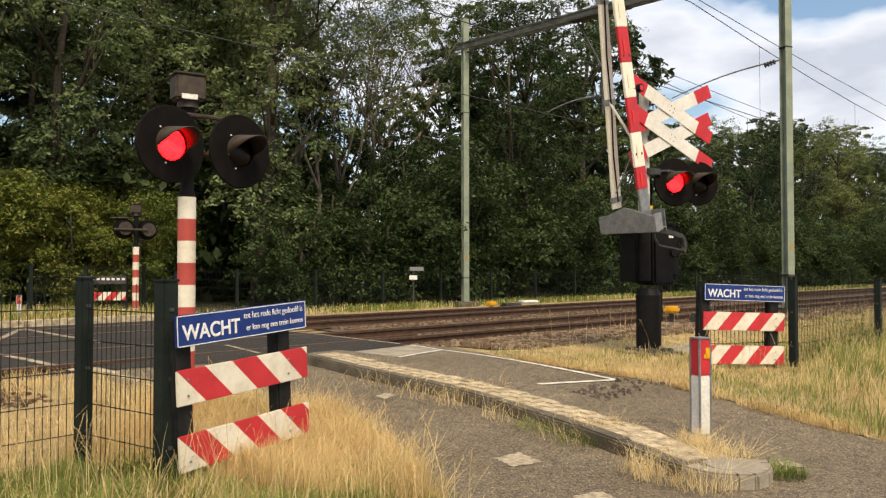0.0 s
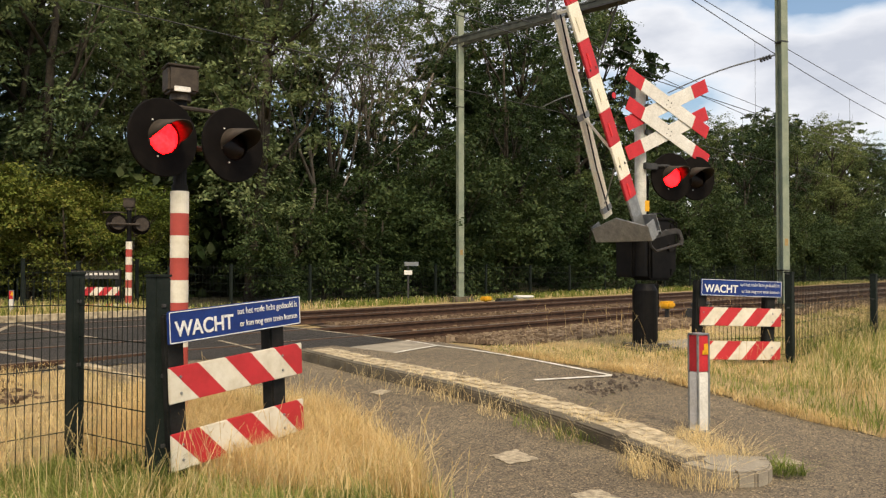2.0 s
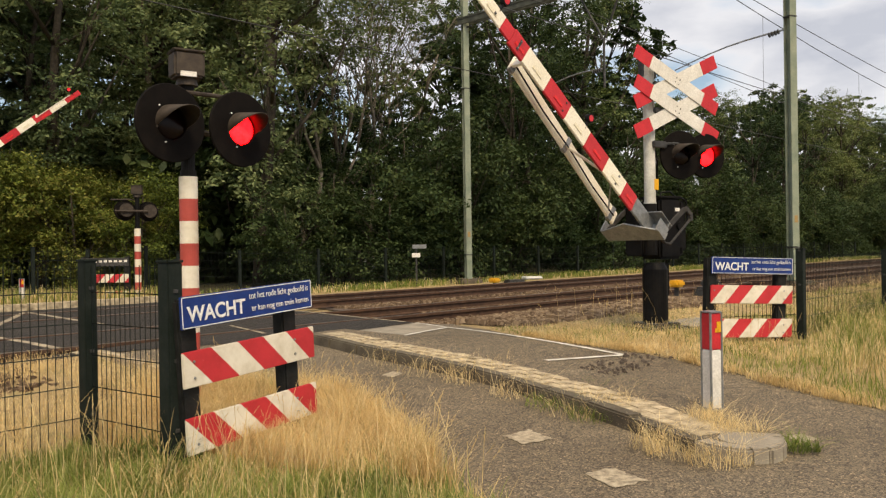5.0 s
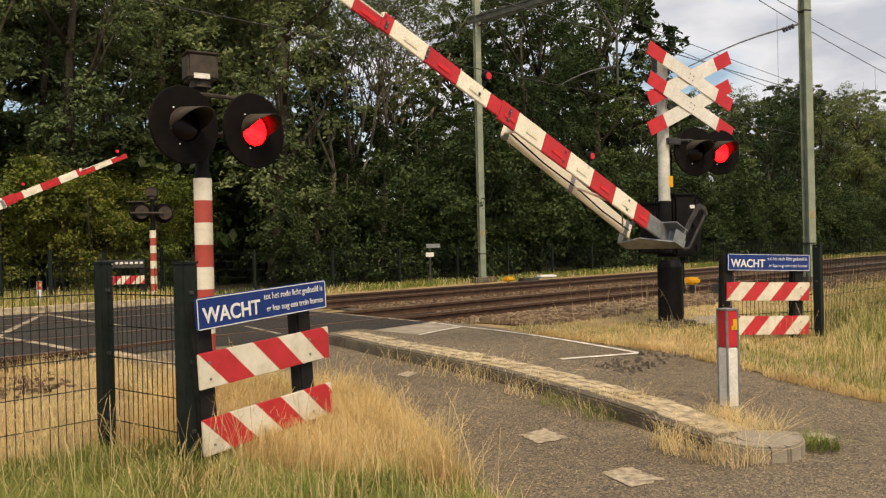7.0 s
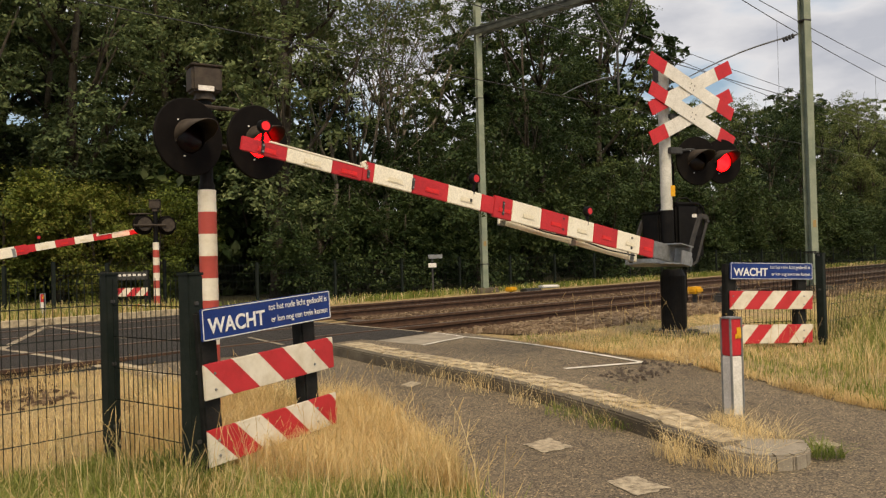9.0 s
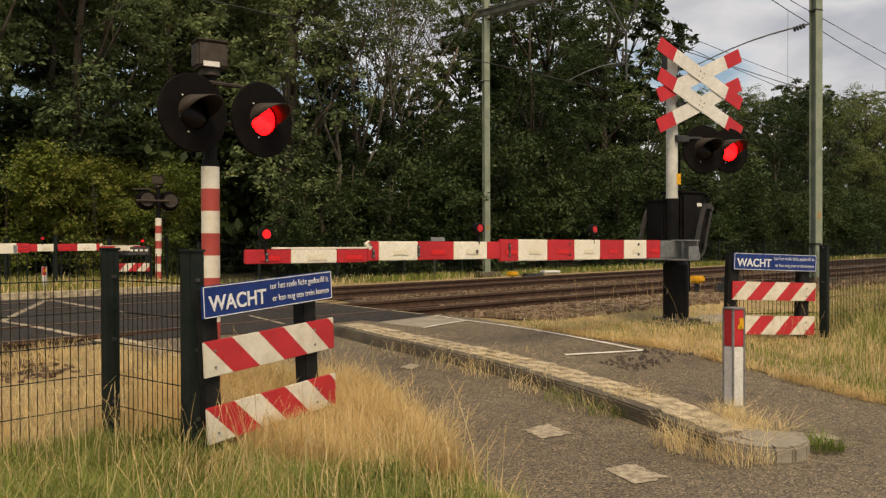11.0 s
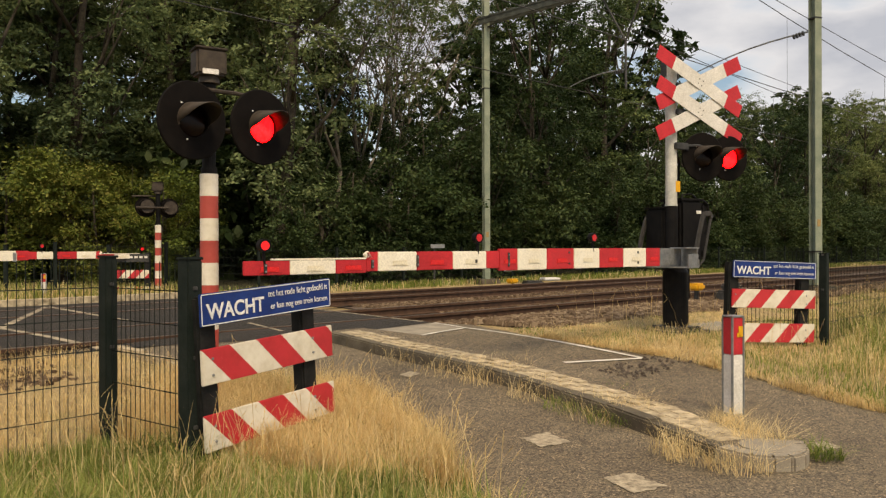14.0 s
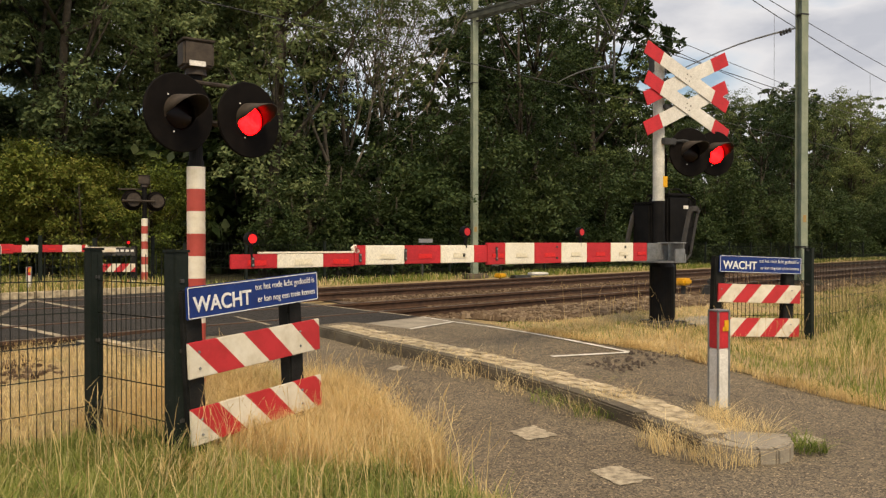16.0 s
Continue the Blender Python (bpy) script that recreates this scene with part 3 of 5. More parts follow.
# ---------- warning barriers ----------
def barrier(m, stripe, label, post_xs, foot):
    """Blue sign over two striped boards on two posts. Own x runs along it, -y is its face."""
    L = 1.09
    t = thing("warning_barrier", label, "barrier", m, "striped warning barriers")
    for x in post_xs:
        bm = bm_new()
        box(bm, 0.13, 0.10, 1.0 - foot, T(x, 0.075, foot + (1.0 - foot) / 2), 0.012)
        part("post", bm, M_boardpost, t)
    for z0, z1 in ((0.105, 0.318), (0.492, 0.70)):
        bm = bm_new()
        box(bm, L, 0.02, z1 - z0, T(L / 2, 0, (z1 - z0) / 2), 0.004)
        part("striped_board", bm, stripe, t, "red and white diagonally striped board", T(0, 0, z0))
    bm = bm_new()
    box(bm, L, 0.014, 0.19, T(L / 2, -0.004, 0.925), 0.006)
    sign = part("sign_panel", bm, M_blue, t, "blue enamel sign with white lettering")
    bm = bm_new()
    for x, z, sx, sz in ((L / 2, 1.013, L - 0.03, 0.005), (L / 2, 0.837, L - 0.03, 0.005), (0.012, 0.925, 0.005, 0.172), (L - 0.012, 0.925, 0.005, 0.172)):
        box(bm, sx, 0.003, sz, T(x, -0.012, z))
    part("sign_border", bm, M_letter, sign)
    up = RXP
    lettering("lettering", "WACHT", 0.44, 0.092, sign, T(0.045, -0.0125, 0.868) @ up, M_letter, 0.018)
    lettering("lettering", "tot het rode licht gedoofd is", 0.53, 0.052, sign, T(0.52, -0.0125, 0.938) @ up, M_letter, -0.01)
    lettering("lettering", "er kan nog een trein komen", 0.51, 0.050, sign, T(0.54, -0.0125, 0.862) @ up, M_letter, -0.01)
    for x in post_xs:
        for z in (0.16, 0.25, 0.545, 0.64):
            part("bolt", cyl(bm_new(), 0.009, 0.007, 0.008, T(x, -0.013, z) @ RXP, 8), M_grey, t)
    return t


barrier(T(-1.429, 4.55, 0) @ Matrix.Rotation(radians(56.5), 4, "Z") @ Matrix.Rotation(radians(-3.0), 4, "Y"), M_board_stripe,
        "blue warning sign above two red and white boards in dry grass", (0.075, 0.90), -0.08)
barrier(T(3.06, 8.95, 0.115) @ Matrix.Rotation(radians(15.4), 4, "Z") @ Matrix.Rotation(radians(2.2), 4, "Y"), M_board_stripe2,
        "blue warning sign above two scuffed striped boards on the verge", (0.04, 0.97), -0.08)


# ---------- fences ----------
def wire_panel(a, b, z0a, z0b, h, parent, gap=0.05, r=0.0031, rows=0.2):
    """A welded wire panel from a to b: uprights and cross wires."""
    a, b = Vector((*a, z0a)), Vector((*b, z0b))
    n = int((b - a).length / gap)
    V, F = [], []

    def rod(p, q, w):
        dv = (q - p).normalized()
        s = dv.cross(Vector((0.3, 0.5, 0.2))).normalized()
        u = dv.cross(s)
        k = len(V)
        for e in (p, q):
            for ang in (0.5, 2.6, 4.7):
                V.append(e + (s * math.cos(ang) + u * math.sin(ang)) * w)
        F.extend([(k, k + 1, k + 4, k + 3), (k + 1, k + 2, k + 5, k + 4), (k + 2, k, k + 3, k + 5)])
    for k in range(n + 1):
        p = a + (b - a) * k / max(n, 1)
        rod(p, p + Vector((0, 0, h)), r)
    z = 0.03
    while z <= h + 0.001:
        rod(a + Vector((0, 0, z)), b + Vector((0, 0, z)), r * 1.35)
        z += rows
    return raw("wire_mesh", V, F, M_fence, parent)


def fence_post(x, y, h, parent, w=0.07, turn=0.0, drop=0.1):
    bm = bm_new()
    z = ground_z(x, y)
    box(bm, w, w, h + drop, T(0, 0, h / 2 - drop / 2), 0.006)
    p = part("post", bm, M_fence, parent, local=T(x, y, z) @ Matrix.Rotation(turn, 4, "Z"))
    bm = bm_new()
    box(bm, w + 0.012, w + 0.012, 0.016, T(0, 0, h + 0.006), 0.004)
    part("cap", bm, M_fence, p)
    for z in (0.25, 0.65, 1.05) if w > 0.08 else ():
        if z < h:
            part("clamp", box(bm_new(), w + 0.016, 0.03, 0.022, T(0, 0, z), 0.003), M_dgrey, p)
    return p


f1 = thing("wire_fence", "dark green welded wire fence with square posts in dry grass", "fence")
fence_post(-1.535, 4.60, 1.215, f1, 0.10, radians(-36))
fence_post(-2.23, 5.10, 1.22, f1, 0.085, radians(-36))
fence_post(-3.55, 3.34, 1.24, f1, 0.085, radians(50))
wire_panel((-1.60, 4.63), (-2.19, 5.07), 0.0, 0.0, 1.2, f1)
wire_panel((-2.27, 5.06), (-3.52, 3.39), 0.0, 0.02, 1.2, f1)

f2 = thing("wire_fence", "dark green welded wire fence on the grass verge", "fence")
for x, y, h in ((4.28, 9.34, 1.06), (6.55, 11.6, 1.0), (9.4, 14.4, 1.0), (12.4, 17.4, 1.0), (16, 21, 1.0)):
    fence_post(x, y, h, f2, 0.085, radians(45), 0.3)
wire_panel((3.08, 9.12), (4.25, 9.36), 0.2, 0.2, 1.03, f2)
for a, b in (((4.3, 9.38), (6.5, 11.57)), ((6.6, 11.63), (9.36, 14.37)), ((9.44, 14.43), (12.36, 17.37)), ((12.44, 17.43), (15.96, 20.97))):
    wire_panel(a, b, ground_z(*a) + 0.03, ground_z(*b) + 0.03, 0.95, f2)

f3 = thing("railway_fence", "long dark wire fence along the far side of the tracks", "fence")
ss = [6.0 + 2.5 * k for k in range(22)]
for s in ss:
    fence_post(*rail_xy(18.2, s), 1.15, f3, 0.07, radians(45))
for s0, s1 in zip(ss, ss[1:]):
    a, b = rail_xy(18.2, s0), rail_xy(18.2, s1)
    wire_panel(a, b, ground_z(*a) + 0.03, ground_z(*b) + 0.03, 1.1, f3, 0.1, 0.004)
f4 = thing("railway_fence", "dark wire fence beyond the road", "fence")
for a, b in (((-10.2, 18.0), (-8.1, 18.6)), ((-6.1, 18.9), (-8.1, 18.6))):
    wire_panel(a, b, 0.3, 0.3, 1.0, f4, 0.1, 0.004)
for q in ((-10.2, 18.0), (-8.1, 18.6), (-6.1, 18.9)):
    fence_post(*q, 1.1, f4, 0.08)


# ---------- warning lights ----------
LENSES = []


def lamp_head(parent, m, big=0.26):
    """Round black board with a hooded red lens; -y is its face. The lens turns its lit or its dark side out."""
    bm = bm_new()
    R, r, n, thick = big, 0.128, 40, 0.02
    rings = []
    for y, rr in ((-thick, R - 0.006), (-thick, r), (0.05, r), (0.05, 0.16), (0.0, 0.18), (0.0, R), (-0.014, R)):
        rings.append([bm.verts.new((rr * math.cos(2 * math.pi * k / n), y, rr * math.sin(2 * math.pi * k / n))) for k in range(n)])
    for a, b in zip(rings, rings[1:] + rings[:1]):
        for k in range(n):
            bm.faces.new((a[k], a[(k + 1) % n], b[(k + 1) % n], b[k]))
    bmesh.ops.recalc_face_normals(bm, faces=bm.faces)
    board = part("backboard", bm, M_board, parent, "round black lamp board", m)
    bm = bm_new()
    cyl(bm, 0.15, 0.11, 0.16, T(0, 0.125, 0) @ RXP, 24)
    part("housing", bm, M_hood, board)
    # hood: open below, longer at the top
    bm = bm_new()
    n, a0, a1 = 28, radians(-20), radians(200)
    for rr, flip in ((0.137, 1), (0.132, 0)):
        near, far = [], []
        for k in range(n + 1):
            a = a0 + (a1 - a0) * k / n
            lift = 0.5 + 0.5 * math.sin(a)
            reach = 0.015 + 0.255 * max(0.0, math.sin(a) * 0.88 + 0.12) ** 0.62
            near.append(bm.verts.new((rr * math.cos(a), -0.018, rr * math.sin(a))))
            far.append(bm.verts.new((rr * math.cos(a) * 0.98, -0.018 - reach, rr * math.sin(a) * 0.97 - 0.10 * reach * lift)))
        for k in range(n):
            fc = bm.faces.new((near[k], near[k + 1], far[k + 1], far[k]) if flip else (near[k + 1], near[k], far[k], far[k + 1]))
            fc.material_index = 0 if flip else 1
        if flip:
            outer = far
        else:
            for k in range(n):
                bm.faces.new((outer[k], outer[k + 1], far[k + 1], far[k]))
    part("hood", bm, M_hood, board, "weathered metal hood", smooth=True).data.materials.append(M_hoodin)
    for ang in (20, 140, 260):
        x, z = 0.158 * math.cos(radians(ang - 10)), 0.158 * math.sin(radians(ang - 10))
        part("screw", cyl(bm_new(), 0.007, 0.006, 0.008, T(x, -thick - 0.003, z) @ RXP, 8), M_plate, board)
    # lens: a flattened body, one half lit and one half dark
    bm = bm_new()
    bmesh.ops.create_uvsphere(bm, u_segments=28, v_segments=16, radius=1, matrix=Matrix.Diagonal((0.1274, 0.034, 0.1274, 1)))
    me = bpy.data.meshes.new("lens")
    bm.to_mesh(me)
    bm.free()
    me.materials.append(M_glow)
    me.materials.append(M_lensdark)
    for p in me.polygons:
        p.use_smooth = True
        p.material_index = 0 if p.center.y < -0.009 else 1
    lens = link_mesh("lens", me, None, parent, "round red signal lens", m @ T(0, 0.0, 0))
    LENSES.append((lens, m))
    return lens


def signal_post(m, turn, label, head=0.297, half=0.325, mid=0.125):
    """Striped pole with two lamps side by side and a bell box on top."""
    t = thing("warning_light_post", label, "warning light", m, "striped warning light posts")
    bm = bm_new()
    cyl(bm, 0.07, 0.07, 1.98, T(0, 0, 1.857 - 0.99), 28)
    part("striped_pole", bm, M_post_stripe, t, "red and white banded pole", smooth=False)
    bm = bm_new()
    cyl(bm, 0.052, 0.052, 0.75, T(0, 0, 2.22), 20)
    cyl(bm, 0.062, 0.062, 0.05, T(0, 0, 1.88), 20)
    part("upper_pole", bm, M_black, t)
    bm = bm_new()
    box(bm, 0.235, 0.2, 0.2, T(0, 0, 2.715), 0.018)
    box(bm, 0.25, 0.215, 0.018, T(0, 0, 2.82), 0.006)
    bell = part("bell_box", bm, M_hood, t, "weathered grey-brown bell box", Matrix.Rotation(radians(turn - 20), 4, "Z"))
    bm = bm_new()
    box(bm, 0.125, 0.006, 0.042, T(-0.012, -0.104, 2.637), 0.003)
    part("label_plate", bm, M_plate, bell, "small white plate")
    bm = bm_new()
    cyl(bm, 0.085, 0.075, 0.06, T(0, 0, 2.59), 20)
    part("collar", bm, M_hood, t)
    local = Matrix.Rotation(radians(turn), 4, "Z")
    bm = bm_new()
    tube(bm, [(-0.05, -0.05, 2.5), (0.2, -0.06, 2.51), (0.55, -0.06, 2.50)], 0.02, 0.016, 8)
    tube(bm, [(-0.2, 0.16, 2.24), (0.5, 0.16, 2.24)], 0.025, 0.025, 8)
    part("arm", bm, M_hood, t, local=local)
    a = lamp_head(t, local @ T(mid - half, -0.07, 2.245), head)
    b = lamp_head(t, local @ T(mid + half, -0.07, 2.266), head * 1.03)
    return t, a, b


postA, lensA1, lensA2 = signal_post(T(-1.915, 6.2, 0), 52, "striped post with two hooded red flashing lamps")
postF, lensF1, lensF2 = signal_post(T(-6.72, 18.0, -0.04), 212, "distant striped post with two lamps turned away", 0.225, 0.25, 0.0)


# ---------- barrier machine with cross ----------
MX, MY, MZ = 2.64, 9.62, 0.27
mach = thing("barrier_machine", "black barrier machine on a pedestal with white signal post", "barrier machine", T(MX, MY, 0) @ Matrix.Rotation(radians(28.4), 4, "Z"))
bm = bm_new()
cyl(bm, 0.15, 0.15, 0.72, T(0.0, 0, 0.62), 28)
cyl(bm, 0.15, 0.11, 0.08, T(0.0, 0, 1.02), 28)
box(bm, 0.08, 0.06, 0.4, T(0.15, -0.02, 0.85), 0.01)
part("pedestal", bm, M_black, mach, "black steel pedestal")
bm = bm_new()
box(bm, 0.62, 0.56, 0.05, T(0, 0, 0.275), 0.02)
box(bm, 0.42, 0.42, 0.05, T(0, 0, 0.315), 0.015)
part("base_plate", bm, M_dgrey, mach)
bm = bm_new()
box(bm, 0.36, 0.36, 0.74, T(0.20, 0.10, 1.47), 0.03)
box(bm, 0.38, 0.38, 0.03, T(0.20, 0.10, 1.85), 0.01)
box(bm, 0.13, 0.28, 0.6, T(0.43, 0.10, 1.5), 0.02)
box(bm, 0.14, 0.29, 0.02, T(0.43, 0.10, 1.81), 0.006)
tube(bm, [(0.08, -0.02, 1.86), (0.1, -0.02, 1.91), (0.24, -0.02, 1.92), (0.33, -0.02, 1.86)], 0.012, 0.012, 6)
box(bm, 0.20, 0.30, 0.60, T(-0.075, 0.18, 1.44), 0.02)
box(bm, 0.22, 0.32, 0.02, T(-0.075, 0.18, 1.75), 0.006)
tube(bm, [(0.4, -0.06, 1.84), (0.47, -0.06, 1.80), (0.49, -0.06, 1.6), (0.44, -0.06, 1.45)], 0.012, 0.012, 6)
cyl(bm, 0.05, 0.05, 0.04, T(0.33, -0.09, 1.5) @ RXP, 16)
for z in (1.2, 1.75):
    box(bm, 0.03, 0.02, 0.08, T(0.36, -0.085, z), 0.005)
body = part("machine_box", bm, M_black, mach, "black machine housing")
bm = bm_new()
box(bm, 0.075, 0.004, 0.04, T(0.30, -0.083, 1.70))
part("label_plate", bm, M_plate, body, "small white plate")
bm = bm_new()
cyl(bm, 0.069, 0.067, 1.72, T(-0.062, 0, 2.62), 24)
cyl(bm, 0.075, 0.075, 0.5, T(-0.062, 0, 1.54), 20)
pole = part("signal_pole", bm, M_mastwhite, mach, "white painted pole", smooth=False)
bm = bm_new()
cyl(bm, 0.079, 0.079, 0.62, T(-0.062, 0, 1.46), 24)
part("pole_sleeve", bm, M_black, mach)
bm = bm_new()
box(bm, 0.07, 0.004, 0.13, T(-0.02, -0.068, 2.0), 0.001)
part("warning_sticker", bm, M_yellow, pole, "yellow sticker")
bm = bm_new()
box(bm, 0.20, 0.14, 0.26, T(-0.03, 0.05, 3.42), 0.02)
part("top_box", bm, M_dgrey, mach)
# two crosses, one above the other, each of two red-tipped arms
for j, zc in enumerate((3.25, 2.90)):
    for k, ang in enumerate((24.5, -24.5)):
        y = -0.135 - 0.014 * k
        loc = T(0.265, y, zc) @ Matrix.Rotation(radians(-ang), 4, "Y")
        bm = bm_new()
        w = 0.168
        box(bm, 0.92, 0.008, w, Matrix(), 0.002)
        arm = part("cross_arm", bm, M_white, mach, "white cross arm with red ends", loc)
        for sgn in (-1, 1):
            bm = bm_new()
            box(bm, 0.27, 0.008, w, T(sgn * 0.596, 0, 0), 0.002)
            part("red_end", bm, M_red, arm)
        bm = bm_new()
        for x in (-0.03, 0.03):
            for z in (-0.03, 0.03):
                cyl(bm, 0.008, 0.007, 0.006, T(x, -0.006, z) @ RXP, 8)
        part("bolts", bm, M_dgrey, arm)
bm = bm_new()
box(bm, 0.12, 0.05, 0.06, T(0.0, -0.09, 3.2), 0.008)
part("bracket", bm, M_dgrey, mach)
bm = bm_new()
box(bm, 0.12, 0.05, 0.06, T(0.0, -0.09, 2.89), 0.008)
part("bracket", bm, M_dgrey, mach)
bm = bm_new()
tube(bm, [(-0.06, -0.08, 2.47), (0.25, -0.1, 2.50), (0.8, -0.1, 2.49)], 0.018, 0.018, 8)
box(bm, 0.2, 0.06, 0.08, T(0.02, -0.08, 2.48), 0.008)
part("lamp_arm", bm, M_dgrey, mach)
tilt = Matrix.Rotation(radians(-10), 4, "Z")
lensB1 = lamp_head(mach, T(0.345, -0.10, 2.365) @ tilt, 0.295)
lensB2 = lamp_head(mach, T(0.725, -0.135, 2.365) @ tilt, 0.275)
bm = bm_new()
tube(bm, [(0.02, 0.05, 2.6), (0.12, 0.06, 2.3), (0.1, 0.06, 1.9)], 0.014, 0.014, 6)
part("cable", bm, M_black, mach)


# ---------- booms ----------
def boom(label, m):
    """Own x runs out along the boom, own y is the hinge; the front arm is a striped panel, the rear arm is plain white."""
    t = thing("barrier_boom", label, "barrier boom", m, "barrier booms")
    arm_at = T(0.245, 0, -0.396)
    yf, yr = 0.304, -0.07
    bm = bm_new()
    box(bm, 0.42, 0.028, 0.195, T(0.31, yf, 0), 0.006)
    box(bm, 0.10, 0.034, 0.21, T(0.16, yf, 0), 0.006)
    part("root_bracket", bm, M_grey, t, "galvanised boom root", local=arm_at)
    # stripes of even length; three tubes of falling height slide into each other
    edges = [0.521, 0.779] + [0.779 + 0.4018 * k for k in range(1, 12)] + [5.575]
    steps = [3.03, 4.51]
    runs = []
    for k, (a, b) in enumerate(zip(edges, edges[1:])):
        inner = [q for q in steps if a < q < b]
        for a2, b2 in zip([a] + inner, inner + [b]):
            runs.append((a2, b2, k % 2 == 0))
    for a, b, red in runs:
        level = 0 if b <= steps[0] + 0.01 else (1 if b <= steps[1] + 0.01 else 2)
        h, top, w = ((0.203, 0.101, 0.030), (0.158, 0.079, 0.026), (0.106, 0.017, 0.022))[level]
        bm = bm_new()
        box(bm, b - a - 0.001, w, h, T((a + b) / 2, yf, top - h / 2), 0.005)
        p = part("panel", bm, M_red if red else M_cream, t, local=arm_at)
        if b - a > 0.22:
            for side in (1, -1):
                bm = bm_new()
                box(bm, 0.15, 0.006, 0.036, T((a + b) / 2 - 0.02, yf + side * (w / 2 + 0.002), top - h * 0.58), 0.003)
                box(bm, 0.17, 0.004, 0.006, T((a + b) / 2 - 0.02, yf + side * (w / 2 + 0.003), top - h * 0.58 - 0.02), 0.001)
                part("reflector", bm, M_refl_red if red else M_refl_white, p)
    for x, z, h in ((0.93, 0.055, 0.025), (0.93, -0.055, 0.025), (2.06, 0.06, 0.02), (2.06, -0.05, 0.02), (2.91, 0, 0.13), (3.32, -0.01, 0.03), (3.99, 0, 0.10), (4.455, -0.02, 0.07), (5.405, -0.04, 0.07)):
        part("splice_plate", box(bm_new(), 0.028, 0.008, h, T(x, yf + 0.018, z), 0.003), M_dgrey, t, local=arm_at)
        for dz in (-h * 0.32, h * 0.32) if h > 0.05 else ():
            part("bolt", cyl(bm_new(), 0.008, 0.008, 0.008, T(x, yf + 0.024, z + dz) @ RXP, 8), M_grey, t, local=arm_at)
    bm = bm_new()
    box(bm, 0.84, 0.03, 0.014, T(4.93, yf - 0.004, 0.026), 0.003)
    box(bm, 0.05, 0.03, 0.07, T(4.49, yf - 0.002, 0.045) @ Matrix.Rotation(radians(35), 4, "Y"), 0.004)
    part("stiffener", bm, M_cream, t, local=arm_at)
    # rear arm runs in towards the front arm
    bm = bm_new()
    ang = math.atan2(0.19, 2.45)
    box(bm, 2.46, 0.032, 0.165, T(1.54, yr + 0.095, -0.03) @ Matrix.Rotation(ang, 4, "Z"), 0.006)
    part("rear_arm", bm, M_cream, t, "plain white rear arm", local=arm_at)
    for x in (0.42, 1.57, 2.72):
        yy = yr + 0.19 * (x - 0.31) / 2.45
        part("clamp", box(bm_new(), 0.07, 0.045, 0.185, T(x, yy, -0.03), 0.004), M_grey, t, local=arm_at)
    bm = bm_new()
    box(bm, 0.03, yf - yr - 0.19, 0.10, T(2.74, (yf + yr + 0.19) / 2, -0.03), 0.003)
    part("end_bracket", bm, M_cream, t, local=arm_at)
    bm = bm_new()
    tube(bm, [(1.57, yr + 0.11, -0.05), (1.12, yf - 0.012, -0.06)], 0.016, 0.016, 8)
    part("brace", bm, M_cream, t, local=arm_at)
    bm = bm_new()
    tube(bm, [(0.98, yf - 0.012, -0.06), (0.50, yr + 0.04, -0.06)], 0.009, 0.009, 6)
    part("thin_brace", bm, M_grey, t, local=arm_at)
    bm = bm_new()
    tube(bm, [(0.40, yr + 0.05, -0.05), (0.95, yr + 0.085, -0.07), (1.5, yr + 0.13, -0.05), (2.1, yr + 0.175, -0.07), (2.72, yr + 0.23, -0.05)], 0.009, 0.009, 6)
    part("cable", bm, M_black, t, local=arm_at)
    # gabled plate under the hinge
    bm = bm_new()
    w0, w1 = -0.29, 0.505
    prof = [(w0 + 0.03, 0.0), (w1, 0.0), (w1, 0.17), ((w0 + w1) / 2, 0.30), (w0, 0.17)]
    lo = [bm.verts.new((0.03 + d_, y, -0.128)) for y, d_ in prof]
    hi = [bm.verts.new((0.03 + d_, y, -0.112)) for y, d_ in prof]
    bm.faces.new(lo[::-1])
    bm.faces.new(hi)
    for k in range(5):
        bm.faces.new((lo[k], lo[(k + 1) % 5], hi[(k + 1) % 5], hi[k]))
    for y in (w0 + 0.015, w1 - 0.015):
        box(bm, 0.2, 0.016, 0.16, T(0.13, y, -0.05), 0.003)
    box(bm, 0.03, w1 - w0, 0.09, T(0.035, (w0 + w1) / 2, -0.075), 0.003)
    part("hinge_plate", bm, M_grey, t, "grey gabled hinge plate", local=arm_at)
    bm = bm_new()
    box(bm, 0.26, 0.22, 0.014, T(0.13, yf + 0.08, 0.10), 0.003)
    box(bm, 0.014, 0.22, 0.19, T(0.05, yf + 0.08, 0.005), 0.003)
    part("hinge_cover", bm, M_grey, t, local=arm_at)
    # curved counterweight arms
    for y, dx, dz in ((-0.27, 0.10, -0.03), (0.45, 0.0, 0.0)):
        bm = bm_new()
        line = [(0.04, -0.06), (0.0, 0.08), (-0.06, 0.27), (-0.13, 0.455), (-0.17, 0.50), (-0.28, 0.505), (-0.32, 0.455)]
        n = len(line)
        for k in range(n - 1):
            (xa, za), (xb, zb) = line[k], line[k + 1]
            l_ = math.hypot(xb - xa, zb - za)
            box(bm, l_ + 0.02, 0.03, 0.062, T((xa + xb) / 2 + dx, y, (za + zb) / 2 + dz) @ Matrix.Rotation(-math.atan2(zb - za, xb - xa), 4, "Y"), 0.006)
        part("counterweight_arm", bm, M_darkarm, t, "dark bent counterweight arm", local=arm_at)
        if y < 0:
            continue
        bm = bm_new()
